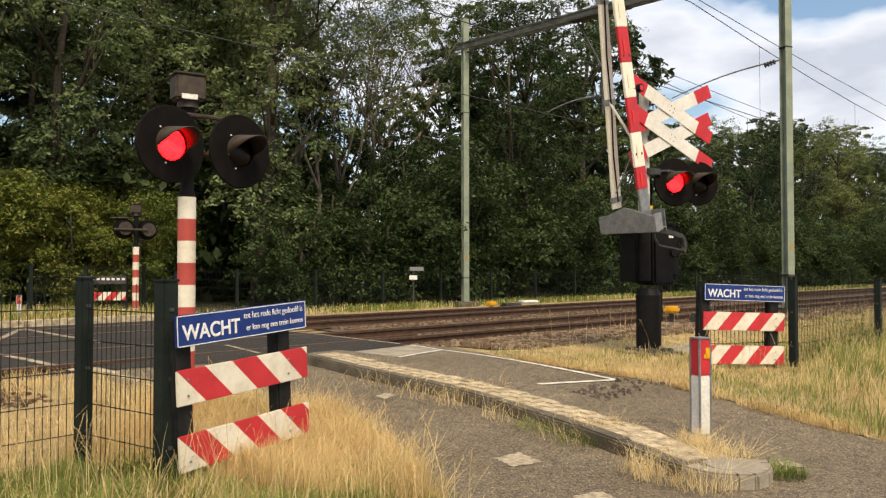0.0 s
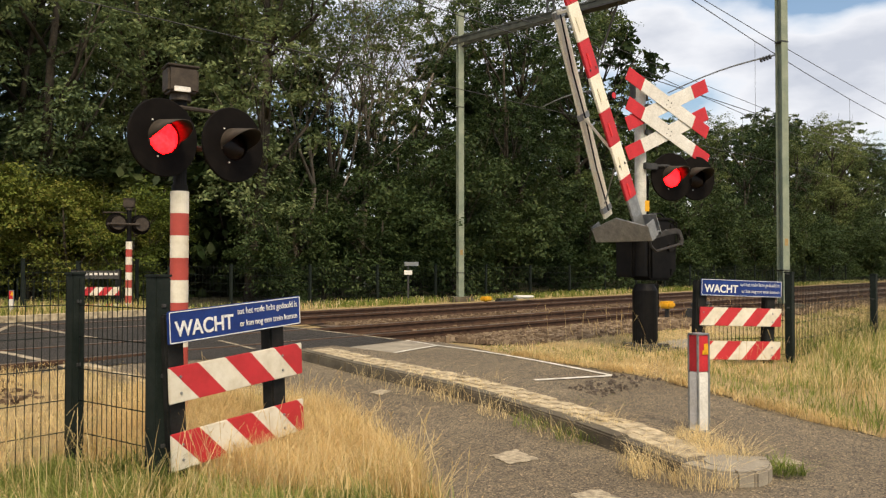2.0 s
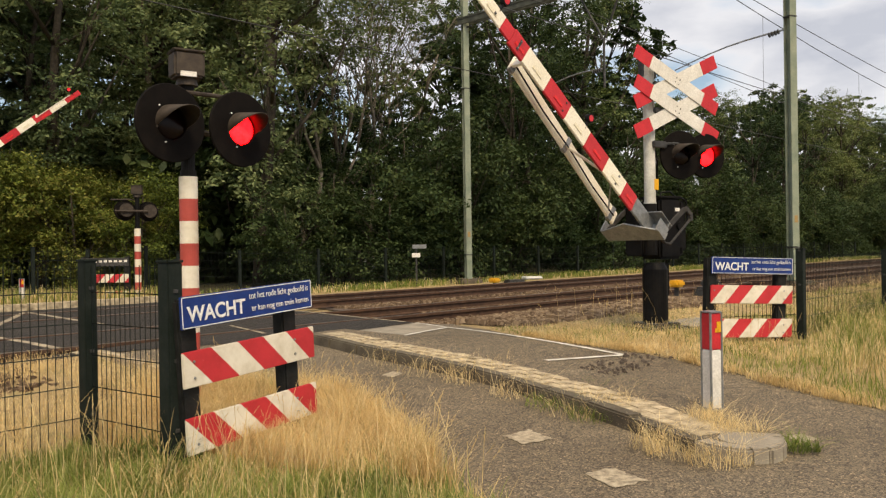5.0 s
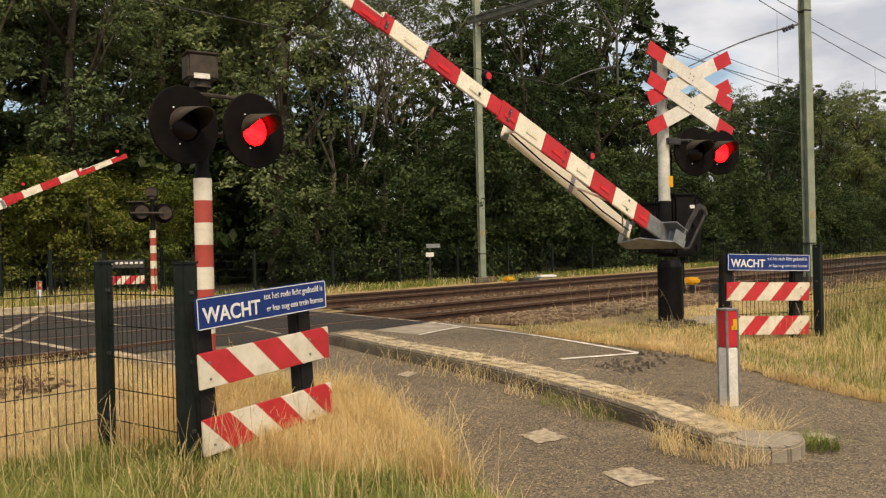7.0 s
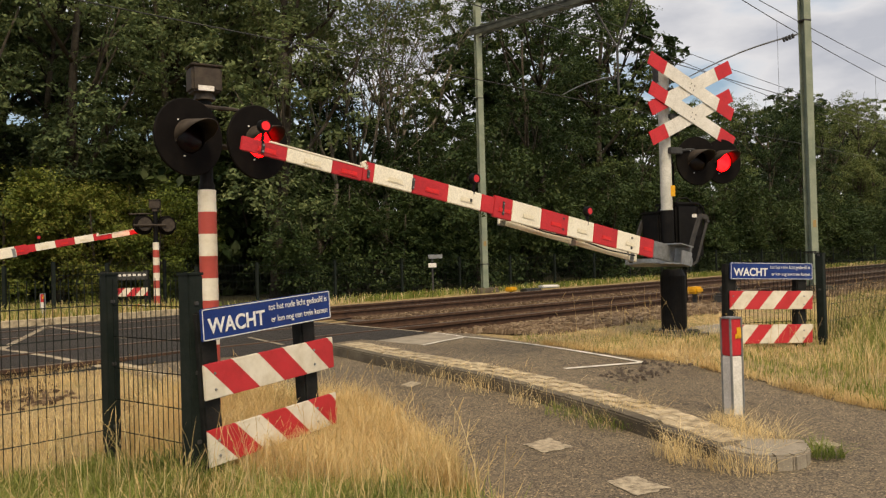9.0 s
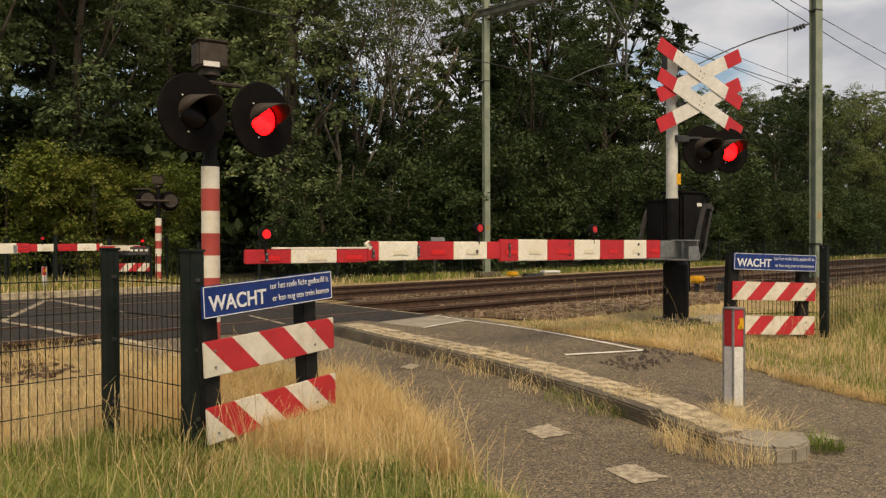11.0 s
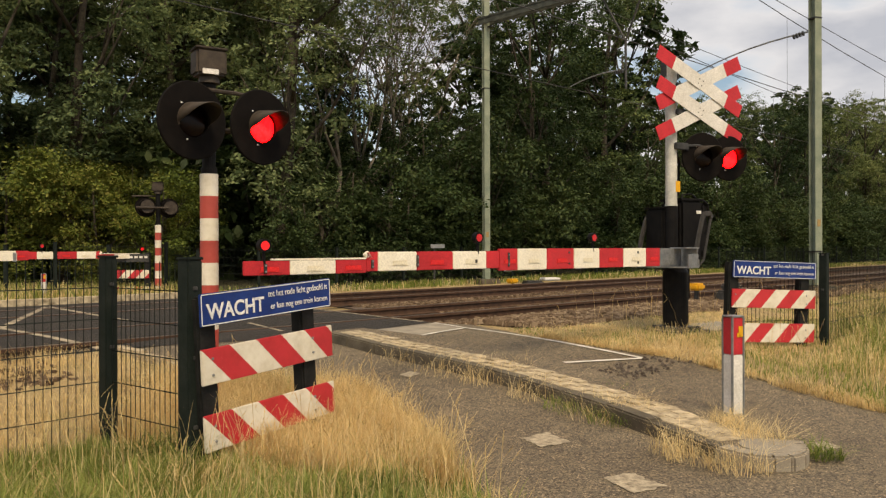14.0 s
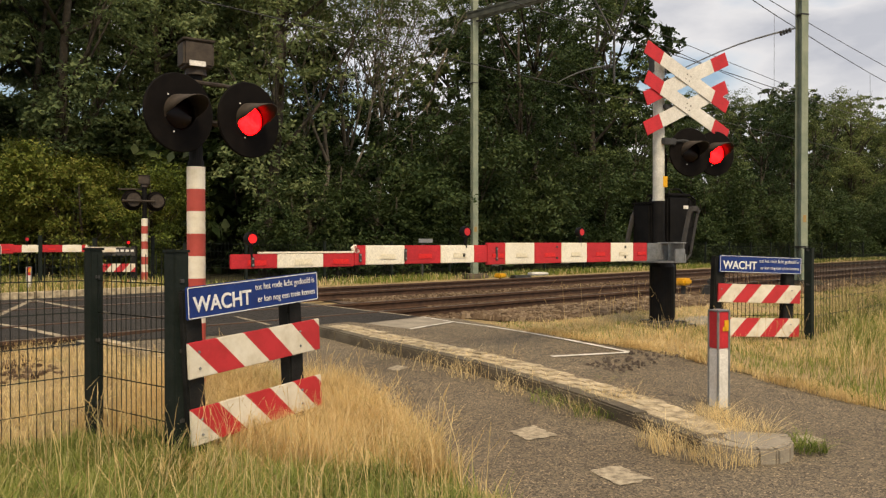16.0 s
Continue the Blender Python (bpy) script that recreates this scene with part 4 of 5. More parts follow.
        tube(bm, [(0.1, y, -0.10), (-0.06, y, -0.10), (-0.15, y, -0.04), (-0.21, y, 0.15), (-0.27, y, 0.34), (-0.31, y, 0.47)], 0.016, 0.016, 6)
        part("guard_strap", bm, M_darkarm, t, local=arm_at)
    for x, z, mat in ((5.41, 0.13, M_glow2), (3.29, 0.20, M_glow3), (1.68, 0.21, M_glow3)):
        bm = bm_new()
        box(bm, 0.02, 0.03, 0.1, T(x, yf, z - 0.1), 0.004)
        cyl(bm, 0.05, 0.05, 0.05, T(x, yf, z) @ RXP, 18)
        lamp = part("boom_lamp", bm, M_black, t, "small red boom lamp", local=arm_at)
        bm = bm_new()
        cyl(bm, 0.034, 0.034, 0.056, T(x, yf, z) @ RXP, 18)
        part("lens", bm, mat, lamp, "red lamp glass")
    return t


BX, BY, BZ, BTURN = 2.672, 9.759, 1.565, 220.96
boom_near = boom("red and white barrier boom closing across the road", T(BX, BY, BZ))
boom_far = boom("far red and white barrier boom closing across the road", T(-12, 17, 1.1))
far_mach = thing("barrier_machine", "distant black barrier machine beside the road", "barrier machine", T(-11.42, 14.62, 0) @ Matrix.Rotation(radians(41), 4, "Z"))
bm = bm_new()
box(bm, 0.3, 0.3, 0.95, T(0, 0, 0.6), 0.03)
box(bm, 0.6, 0.5, 0.75, T(0, 0.25, 1.5), 0.03)
part("machine_box", bm, M_black, far_mach)


# ---------- bollards ----------
def bollard(x, y, h, label, w=0.115):
    z = ground_z(x, y)
    t = thing("bollard", label, "bollard", T(x, y, z) @ Matrix.Rotation(radians(22), 4, "Z"), "bollards")
    bm = bm_new()
    box(bm, w, w, h * 0.66 + 0.1, T(0, 0, h * 0.33 - 0.05), 0.008)
    part("shaft", bm, M_white, t, "white shaft with grey edges")
    bm = bm_new()
    box(bm, w, w, h * 0.34, T(0, 0, h * 0.83), 0.008)
    part("head", bm, M_red, t, "red head")
    bm = bm_new()
    box(bm, w + 0.012, w + 0.012, 0.012, T(0, 0, h + 0.004), 0.004)
    part("cap", bm, M_grey, t)
    bm = bm_new()
    for sx, sy in ((-1, -1), (1, -1), (-1, 1), (1, 1)):
        box(bm, 0.016, 0.016, h * 0.94, T(sx * w * 0.485, sy * w * 0.485, h * 0.53), 0.004)
    box(bm, w + 0.006, w + 0.006, 0.11, T(0, 0, 0.05), 0.006)
    part("edge_profile", bm, M_grey, t)
    bm = bm_new()
    box(bm, 0.035, 0.004, 0.075, T(0.022, -w / 2 - 0.003, h * 0.87))
    box(bm, 0.03, 0.004, 0.03, T(0.005, -w / 2 - 0.003, h * 0.84))
    part("sticker", bm, M_yellow, t, "torn yellow sticker")
    return t


bollard(1.945, 5.63, 0.77, "white bollard with red head on the island", 0.098)
bollard(-8.5, 16.4, 0.50, "small white and red bollard beyond the road", 0.09)


# ---------- overhead line ----------
def hbeam(bm, w, dpt, h, z0, web=0.012, fl=0.016):
    a, b, c, d = w / 2, dpt / 2, dpt / 2 - fl, web / 2
    prof = [(-a, -b), (a, -b), (a, -c), (d, -c), (d, c), (a, c), (a, b), (-a, b), (-a, c), (-d, c), (-d, -c), (-a, -c)]
    lo = [bm.verts.new((x, y, z0)) for x, y in prof]
    hi = [bm.verts.new((x, y, z0 + h)) for x, y in prof]
    for k in range(12):
        bm.faces.new((lo[k], lo[(k + 1) % 12], hi[(k + 1) % 12], hi[k]))
    bm.faces.new(hi)


MF, MN = Vector((1.0, 25.5, 0)), Vector((8.2, 18.3, 0))
for pos, lab, top in ((MF, "tall green-grey steel catenary mast with a rusty foot", 9.25), (MN, "tall green-grey steel catenary mast behind the fence", 9.25)):
    z = ground_z(pos.x, pos.y)
    t = thing("catenary_mast", lab, "catenary mast", T(pos.x, pos.y, z) @ Matrix.Rotation(radians(20), 4, "Z"), "catenary masts")
    bm = bm_new()
    hbeam(bm, 0.19, 0.2, top, 0)
    part("steel_column", bm, M_mast, t)
    bm = bm_new()
    box(bm, 0.72, 0.72, 0.22, T(0, 0, 0.03), 0.05)
    part("concrete_foot", bm, M_kerb, t)
    bm = bm_new()
    box(bm, 0.09, 0.004, 0.16, T(0.0, -0.104, 1.55))
    part("number_plate", bm, M_rust, t, "small faded yellow plate")
    for zz in (0.9, 6.2):
        bm = bm_new()
        box(bm, 0.21, 0.22, 0.03, T(0, 0, zz), 0.004)
        part("band", bm, M_dgrey, t)

across = (MF - MN).normalized()
turn = math.atan2(across.y, across.x)
span = (MF - MN).length
beam = thing("portal_beam", "grey steel portal beam carrying the overhead line", "portal beam", T(MN.x, MN.y, 8.5) @ Matrix.Rotation(turn, 4, "Z"))
bm = bm_new()
for y in (-0.12, 0.12):
    box(bm, span + 0.5, 0.05, 0.04, T(span / 2, y, 0.09))
    box(bm, span + 0.5, 0.05, 0.04, T(span / 2, y, -0.09))
    box(bm, span + 0.4, 0.012, 0.15, T(span / 2, y, 0))
part("girder", bm, M_beam, beam)
bm = bm_new()
for k in range(24):
    x = 0.2 + k * span / 24
    tube(bm, [(x, -0.12, 0.15), (x + span / 24, 0.12, 0.15)], 0.015, 0.015, 4)
part("lacing", bm, M_beam, beam)
bm = bm_new()
box(bm, 0.35, 0.05, 0.05, T(span - 0.1, 0, -0.2))
for x in (3.2, 6.6):
    box(bm, 0.05, 0.05, 0.4, T(x, -0.15, 0.3))
    box(bm, 0.05, 0.05, 0.4, T(x, 0.15, 0.3))
    box(bm, 0.05, 0.42, 0.05, T(x, 0, 0.5))
part("stands", bm, M_dgrey, beam)


def overhead(p, s0, label):
    """Carrying wire, contact wire and droppers over one track."""
    t = thing("overhead_wire", label, "overhead wire", Matrix(), "overhead wires")
    bm = bm_new()
    knots = [-40, MN.dot(TD) - 0, MN.dot(TD) + 50, MN.dot(TD) + 100, MN.dot(TD) + 150]
    for a, b in zip(knots, knots[1:]):
        pts = []
        for k in range(13):
            f_ = k / 12
            x, y = rail_xy(p, a + (b - a) * f_)
            pts.append((x, y, 8.1 - 0.98 * 4 * f_ * (1 - f_)))
        tube(bm, pts, 0.012, 0.012, 5)
    part("carrying_wire", bm, M_wire, t)
    bm = bm_new()
    a, b = rail_xy(p, -40), rail_xy(p, 180)
    tube(bm, [(*a, 5.7), (*b, 5.7)], 0.011, 0.011, 5)
    part("contact_wire", bm, M_wire, t)
    for k in range(6):
        f_ = (k + 0.5) / 6
        s = knots[1] + 50 * f_
        x, y = rail_xy(p, s)
        part("dropper", tube(bm_new(), [(x, y, 5.7), (x, y, 8.1 - 0.98 * 4 * f_ * (1 - f_))], 0.006, 0.006, 4), M_wire, t)


overhead(9.5, 0, "thin dark overhead wires above the near track")
overhead(13.5, 0, "thin dark overhead wires above the far track")
feeder = thing("feeder_wire", "dark feeder wires running past the mast tops", "overhead wire", Matrix(), "overhead wires")
for p in (9.5, 13.5):
    bm = bm_new()
    s_m = MN.dot(TD)
    for k0 in (-1, 0, 1, 2):
        tube(bm, [(*rail_xy(p, s_m + 50 * (k0 + f_ / 10)), 8.28 - 0.5 * 4 * f_ / 10 * (1 - f_ / 10)) for f_ in range(11)], 0.011, 0.011, 5)
    part("wire", bm, M_wire, feeder)


def steady_arm(base, tip, label):
    t = thing("steady_arm", label, "steady arm", Matrix(), "steady arms")
    base, tip = Vector(base), Vector(tip)
    bm = bm_new()
    pts = [base + (tip - base) * k / 6 + Vector((0, 0, 0.10 * math.sin(math.pi * k / 6))) for k in range(7)]
    tube(bm, pts, 0.022, 0.014, 6)
    part("arm", bm, M_grey, t)
    bm = bm_new()
    dv = (tip - base).normalized()
    for k in range(4):
        q = base + dv * (0.12 + 0.07 * k)
        cyl(bm, 0.06, 0.06, 0.03, Matrix.Translation(q) @ dv.to_track_quat("Z", "Y").to_matrix().to_4x4(), 12)
    part("insulator", bm, M_dgrey, t)


q = MN + across * 0.15
e = MN + across * 2.9
steady_arm((q.x, q.y, 6.2), (e.x, e.y, 5.72), "grey steady arm with insulator on the mast")
e0, e1 = MN + across * 5.0, MN + across * 6.9
steady_arm((e0.x, e0.y, 6.12), (e1.x, e1.y, 5.92), "grey steady arm hanging under the portal beam")
drop = thing("drop_bracket", "forked steel drop bracket under the portal beam", "bracket", Matrix())
bm = bm_new()
tube(bm, [(e0.x, e0.y, 5.6), (e0.x, e0.y, 6.9)], 0.035, 0.035, 6)
f0, f1_ = MN + across * 4.3, MN + across * 5.9
tube(bm, [(e0.x, e0.y, 6.9), (f0.x, f0.y, 8.5)], 0.03, 0.03, 6)
tube(bm, [(e0.x, e0.y, 6.9), (f1_.x, f1_.y, 8.5)], 0.03, 0.03, 6)
box(bm, 1.9, 0.34, 0.05, T((f0.x + f1_.x) / 2, (f0.y + f1_.y) / 2, 8.40) @ Matrix.Rotation(turn, 4, "Z"))
part("fork", bm, M_dgrey, drop)

# ---------- track-side boxes and signs ----------
def track_box(x, y, z0, sx, mat, label, name="track_marker"):
    z = ground_z(x, y)
    t = thing(name, label, "track equipment", T(x, y, z) @ Matrix.Rotation(radians(45), 4, "Z"), "track equipment")
    bm = bm_new()
    box(bm, 0.07, 0.07, z0 + 0.05, T(0, 0, z0 / 2 - 0.025), 0.01)
    part("stem", bm, M_dgrey, t)
    bm = bm_new()
    box(bm, sx, sx * 0.8, 0.13, T(0, 0, z0 + 0.06), 0.035)
    part("cover", bm, mat, t)
    return t


track_box(4.45, 14.8, 0.22, 0.28, M_yellow, "yellow plastic marker cap beside the rails")
track_box(1.62, 22.6, 0.16, 0.3, M_yellow, "yellow plastic marker cap beyond the tracks")
pt = thing("rail_junction_box", "dark junction box with pale lid by the rails", "track equipment", T(2.45, 22.9, ground_z(2.45, 22.9)) @ Matrix.Rotation(radians(20), 4, "Z"), "track equipment")
bm = bm_new()
box(bm, 0.55, 0.4, 0.25, T(-0.25, 0, 0.1), 0.04)
part("box", bm, M_dgrey, pt)
bm = bm_new()
box(bm, 0.55, 0.35, 0.08, T(0.3, 0, 0.26), 0.03)
part("lid", bm, M_plate, pt)
pt = thing("rail_junction_box", "dark iron junction box behind the pedestal", "track equipment", T(5.1, 14.9, ground_z(5.1, 14.9)) @ Matrix.Rotation(radians(45), 4, "Z"), "track equipment")
bm = bm_new()
box(bm, 0.5, 0.4, 0.22, T(0, 0, 0.1), 0.04)
box(bm, 0.3, 0.3, 0.12, T(0.05, 0, 0.27), 0.03)
part("box", bm, M_dgrey, pt)
bm = bm_new()
box(bm, 1.3, 0.9, 0.05, Matrix(), 0.01)
pl = part("concrete_slab", bm, M_slab, None, local=T(3.5, 11.1, ground_z(3.5, 11.1) + 0.02) @ Matrix.Rotation(radians(30), 4, "Z"))
tagged(pl, "pale concrete slab in the grass beside the machine", "slab")

sg = thing("distance_sign", "small pale sign on a thin post beyond the tracks", "sign", T(-0.62, 24.0, ground_z(-0.62, 24)))
bm = bm_new()
cyl(bm, 0.03, 0.03, 1.2, T(0, 0, 0.58), 10)
part("post", bm, M_dgrey, sg)
bm = bm_new()
box(bm, 0.42, 0.02, 0.12, T(0.1, -0.04, 1.18), 0.004)
part("panel", bm, M_grey, sg)
bm = bm_new()
box(bm, 0.24, 0.02, 0.13, T(0, -0.04, 0.92), 0.004)
part("panel", bm, M_plate, sg)

# striped barrier and kerb beyond the road
fb = thing("warning_barrier", "far blue sign above two red and white boards", "barrier", T(-8.05, 18.1, 0.12) @ Matrix.Rotation(radians(6), 4, "Z"), "striped warning barriers")
for x in (0.05, 1.0):
    bm = bm_new()
    box(bm, 0.12, 0.1, 1.05, T(x, 0.07, 0.55), 0.01)
    part("post", bm, M_boardpost, fb)
for z in (0.2, 0.58):
    bm = bm_new()
    box(bm, 1.05, 0.02, 0.19, T(0.52, 0, 0.095), 0.004)
    part("striped_board", bm, M_board_stripe2, fb, local=T(0, 0, z - 0.095))
bm = bm_new()
box(bm, 1.05, 0.02, 0.19, T(0.52, 0, 0.95), 0.004)
part("sign_panel", bm, M_dgrey, fb, "grey back of a sign")
for k in range(9):
    part("worn_mark", box(bm_new(), 0.07, 0.004, 0.05, T(0.1 + 0.11 * k, -0.012, 0.97)), M_plate, fb)
far_kerb = thing("far_kerb", "pale concrete kerb along the far road edge", "kerb", Matrix(), "", "structure")
for a, b in (((-5.2, 16.7), (-6.2, 15.6)), ((-6.2, 15.6), (-7.35, 14.3)), ((-7.35, 14.3), (-11, 10.85))):
    a, b = Vector(a), Vector(b)
    n = max(1, int((b - a).length / 0.9))
    for k in range(n):
        c = a + (b - a) * (k + 0.5) / n
        bm = bm_new()
        box(bm, (b - a).length / n - 0.01, 0.26, 0.26, Matrix(), 0.015)
        part("kerb_stone", bm, M_paver, far_kerb, local=T(c.x, c.y, ground_z(c.x, c.y) - 0.01) @ Matrix.Rotation(math.atan2(b.y - a.y, b.x - a.x), 4, "Z"))


# ---------- trees ----------
def leaf_cloud(rnd, lobes, count, size):
    """Leaves in sprays: each lobe carries many small flattened sprays near its skin, each spray a handful of folded leaves."""
    cen = np.array([l[:3] for l in lobes])
    rad = np.array([l[3] for l in lobes])
    w = rad ** 2 / (rad ** 2).sum()
    sprays = max(12, count // 34)
    pick = rnd.choice(len(lobes), sprays, p=w)
    d = rnd.normal(size=(sprays, 3))
    d /= np.linalg.norm(d, axis=1)[:, None]
    r = rad[pick] * (0.30 + 0.80 * rnd.random(sprays) ** 0.55)
    sc = cen[pick] + d * r[:, None] * np.array([1, 1, 0.78])
    out = d * np.array([1, 1, 0.25]) + rnd.normal(size=(sprays, 3)) * 0.25
    out /= np.linalg.norm(out, axis=1)[:, None]
    which = rnd.integers(0, sprays, count)
    along_ = rnd.uniform(-1.0, 1.0, count)
    reach = rnd.uniform(0.22, 0.5, sprays)[which]
    c = sc[which] + out[which] * (along_ * reach)[:, None] + rnd.normal(size=(count, 3)) * np.array([0.13, 0.13, 0.065])
    c[:, 2] -= 0.16 * (along_ * 0.5 + 0.5) ** 2
    nrm = d[which] * 0.45 + rnd.normal(size=(count, 3)) * 0.5 + np.array([0, 0, 0.75])
    nrm /= np.linalg.norm(nrm, axis=1)[:, None]
    ref = out[which] + rnd.normal(size=(count, 3)) * 0.7
    v = np.cross(nrm, ref)
    v /= np.linalg.norm(v, axis=1)[:, None]
    u = np.cross(v, nrm)
    s = size * rnd.uniform(0.55, 1.3, count)[:, None]
    q = np.stack([c - u * s, c - v * s * 0.48 + nrm * s * 0.14, c + u * s, c + v * s * 0.48 + nrm * s * 0.14], 1).reshape(-1, 3)
    f = np.arange(count * 4).reshape(-1, 4)
    return q, f


def quad_mesh(name, q, f, mat):
    me = bpy.data.meshes.new(name)
    me.vertices.add(len(q))
    me.vertices.foreach_set("co", q.astype(np.float32).ravel())
    me.loops.add(f.size)
    me.loops.foreach_set("vertex_index", f.astype(np.int32).ravel())
    me.polygons.add(len(f))
    me.polygons.foreach_set("loop_start", np.arange(0, f.size, f.shape[1], dtype=np.int32))
    me.update(calc_edges=True)
    me.validate()
    me.materials.append(mat)
    return me


def tree(name, label, h, spread, base, count, size, leaf, bark, seed, m, lobes_n=26, thin=False, category="tree"):
    rnd = np.random.default_rng(seed)
    t = thing(name, label, category, m, "trees of the wood")
    bm = bm_new()
    lean = rnd.uniform(-0.06, 0.06, 2)
    stem = [(lean[0] * z + 0.12 * math.sin(z * 0.7 + seed), lean[1] * z, z) for z in np.linspace(-0.2, h * 0.86, 8)]
    r0 = 0.012 * h + 0.03
    tube(bm, stem, r0, r0 * 0.22, 8)
    lobes = []
    for k in range(lobes_n):
        f_ = (k + 0.5) / lobes_n
        z = base + (h - base) * f_
        taper = math.sin(math.pi * min(1, 0.18 + 0.78 * (1 - f_) + 0.1)) if not thin else 0.7
        a, rr = rnd.random() * 6.28, spread * max(0.25, taper) * math.sqrt(rnd.random())
        i = min(7, int(z / (h * 0.86) * 7))
        sx, sy, _ = stem[i]
        lobes.append((sx + rr * math.cos(a), sy + rr * math.sin(a), z, rnd.uniform(0.55, 1.05) * spread * (0.38 if not thin else 0.26)))
        if k % 2 == 0 and z > h * 0.2:
            z0 = max(0.3, z - rr * 0.9)
            j = min(6, int(z0 / (h * 0.86) * 7))
            p0 = Vector(stem[j])
            p1 = Vector(lobes[-1][:3])
            mid = (p0 + p1) / 2 + Vector((0, 0, -0.15 * rr))
            tube(bm, [p0, mid, p1], r0 * 0.38, r0 * 0.10, 5)
            for _ in range(2 if thin else 1):
                e_ = p1 + Vector(rnd.normal(size=3) * 0.5) + Vector((0, 0, 0.5))
                tube(bm, [mid, (mid + e_) / 2 + Vector((0, 0, 0.1)), e_], r0 * 0.18, r0 * 0.05, 4)
    part("trunk", bm, bark, t, smooth=True)
    q, f = leaf_cloud(rnd, lobes, count, size)
    q[:, 2] = np.maximum(q[:, 2], 0.02)
    link_mesh("crown", quad_mesh("crown", q, f, leaf), None, t)
    return t


FAR = T(0, -400, -60)
rt = random.Random(11)
kinds = []
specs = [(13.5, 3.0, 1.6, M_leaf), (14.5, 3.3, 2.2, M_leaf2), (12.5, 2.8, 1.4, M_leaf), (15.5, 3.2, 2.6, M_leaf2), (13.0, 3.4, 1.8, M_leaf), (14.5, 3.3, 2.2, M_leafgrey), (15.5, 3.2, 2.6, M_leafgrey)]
spots = []
for row, (p, s0, s1, gap) in enumerate(((21.5, 3, 78, 3.3), (25.0, 2, 92, 3.4), (29.5, 3, 110, 3.6), (34.0, 2, 110, 4.2))):
    s = s0
    while s < s1:
        spots.append((p + rt.uniform(-1.1, 1.1), s + rt.uniform(-0.8, 0.8), row))
        s += gap * (1 + 0.006 * s)
first = {}
for p, s, row in spots:
    ratio = s / p
    if s < 13 and p < 24:
        continue
    if row == 3 and 0.80 < ratio < 0.98:
        continue
    near = row == 0 or (row == 1 and s < 16)
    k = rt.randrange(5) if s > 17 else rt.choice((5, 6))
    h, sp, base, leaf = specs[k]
    x, y = rail_xy(p, s)
    sc = rt.uniform(0.88, 1.12)
    if 0.64 < ratio < 1.03:
        sc = rt.uniform(0.50, 0.60) if row < 2 else rt.uniform(0.54, 0.62)
    if 0.74 < ratio < 1.0:
        sc = rt.uniform(0.48, 0.56) if row < 2 else rt.uniform(0.56, 0.64)
    if 0.70 < ratio < 0.87:
        sc = rt.uniform(0.56, 0.66) if row < 2 else rt.uniform(0.62, 0.72)
    if ratio > 1.56:
        sc = min(sc, (0.185 * y + 1.2) / h * rt.uniform(0.84, 1.03))
    m = T(x, y, ground_z(x, y) - 0.05) @ Matrix.Rotation(rt.random() * 6.28, 4, "Z")
    if (k, near) not in first:
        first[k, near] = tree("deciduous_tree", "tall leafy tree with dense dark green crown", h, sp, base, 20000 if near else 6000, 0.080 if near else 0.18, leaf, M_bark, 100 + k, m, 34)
        first[k, near].scale = (sc, sc, sc)
    else:
        ob = copy_thing(first[k, near], m)
        ob.scale = (sc, sc, sc)

# denser trees behind the far road end
for x, y, k, sc in ((-10.3, 28.0, 5, 0.9), (-13.8, 26.2, 6, 0.85), (-7.6, 31.0, 5, 0.95), (-11.8, 32.0, 6, 1.0), (-16.5, 28.5, 5, 0.95)):
    if (k, True) in first:
        copy_thing(first[k, True], T(x, y, 0.1) @ Matrix.Rotation(x * 3.1, 4, "Z")).scale = (sc, sc, sc)
for x, y, sc in ((-21.0, 33.5, 1.15), (-17.5, 36.0, 1.2), (-14.0, 37.0, 1.2), (-10.8, 38.0, 1.1), (-24.0, 31.0, 1.2)):
    copy_thing(first[5, False] if (5, False) in first else first[6, False], T(x, y, 0.1) @ Matrix.Rotation(x * 2.7, 4, "Z")).scale = (sc, sc, sc)

# half-bare trees where the sky shows through: a stem that forks again and again into upright twigs
def bare_tree(h, seed, m, leaves=1500):
    rnd = np.random.default_rng(seed)
    t = thing("thin_tree", "slender half-bare tree with pale forking stems and sparse leaves", "tree", m, "trees of the wood")
    bm = bm_new()
    tips = []

    def grow(p, dv, length, r, level):
        mid = p + dv * length * 0.5 + Vector(rnd.normal(size=3)) * length * 0.035
        end = p + dv * length + Vector(rnd.normal(size=3)) * length * 0.04
        tube(bm, [p, mid, end], r, r * 0.66, 8 if level == 0 else (6 if level < 3 else 4))
        if level >= 2:
            tips.append((p + end) / 2)
        if level == 5:
            tips.append(end)
            return
        for k in range(2 if rnd.random() < 0.62 or level == 4 else 3):
            bend = Vector(rnd.normal(size=3)) * (0.30 if level < 2 else 0.40)
            bend.z *= 0.3
            nd = (dv + bend + Vector((0, 0, 0.16))).normalized()
            grow(end if k < 2 else mid, nd, length * rnd.uniform(0.62, 0.84), r * rnd.uniform(0.48, 0.64), level + 1)
    lean = Vector((rnd.normal() * 0.05, rnd.normal() * 0.05, 1)).normalized()
    grow(Vector((0, 0, -0.2)), lean, h * 0.33, 0.0085 * h + 0.005, 0)
    part("trunk", bm, M_barkpale, t, smooth=True)
    lobes = [(q_.x, q_.y, q_.z, 0.42) for q_ in tips]
    q, f = leaf_cloud(rnd, lobes, leaves, 0.058)
    link_mesh("crown", quad_mesh("crown", q, f, M_leaf2), None, t)
    return t


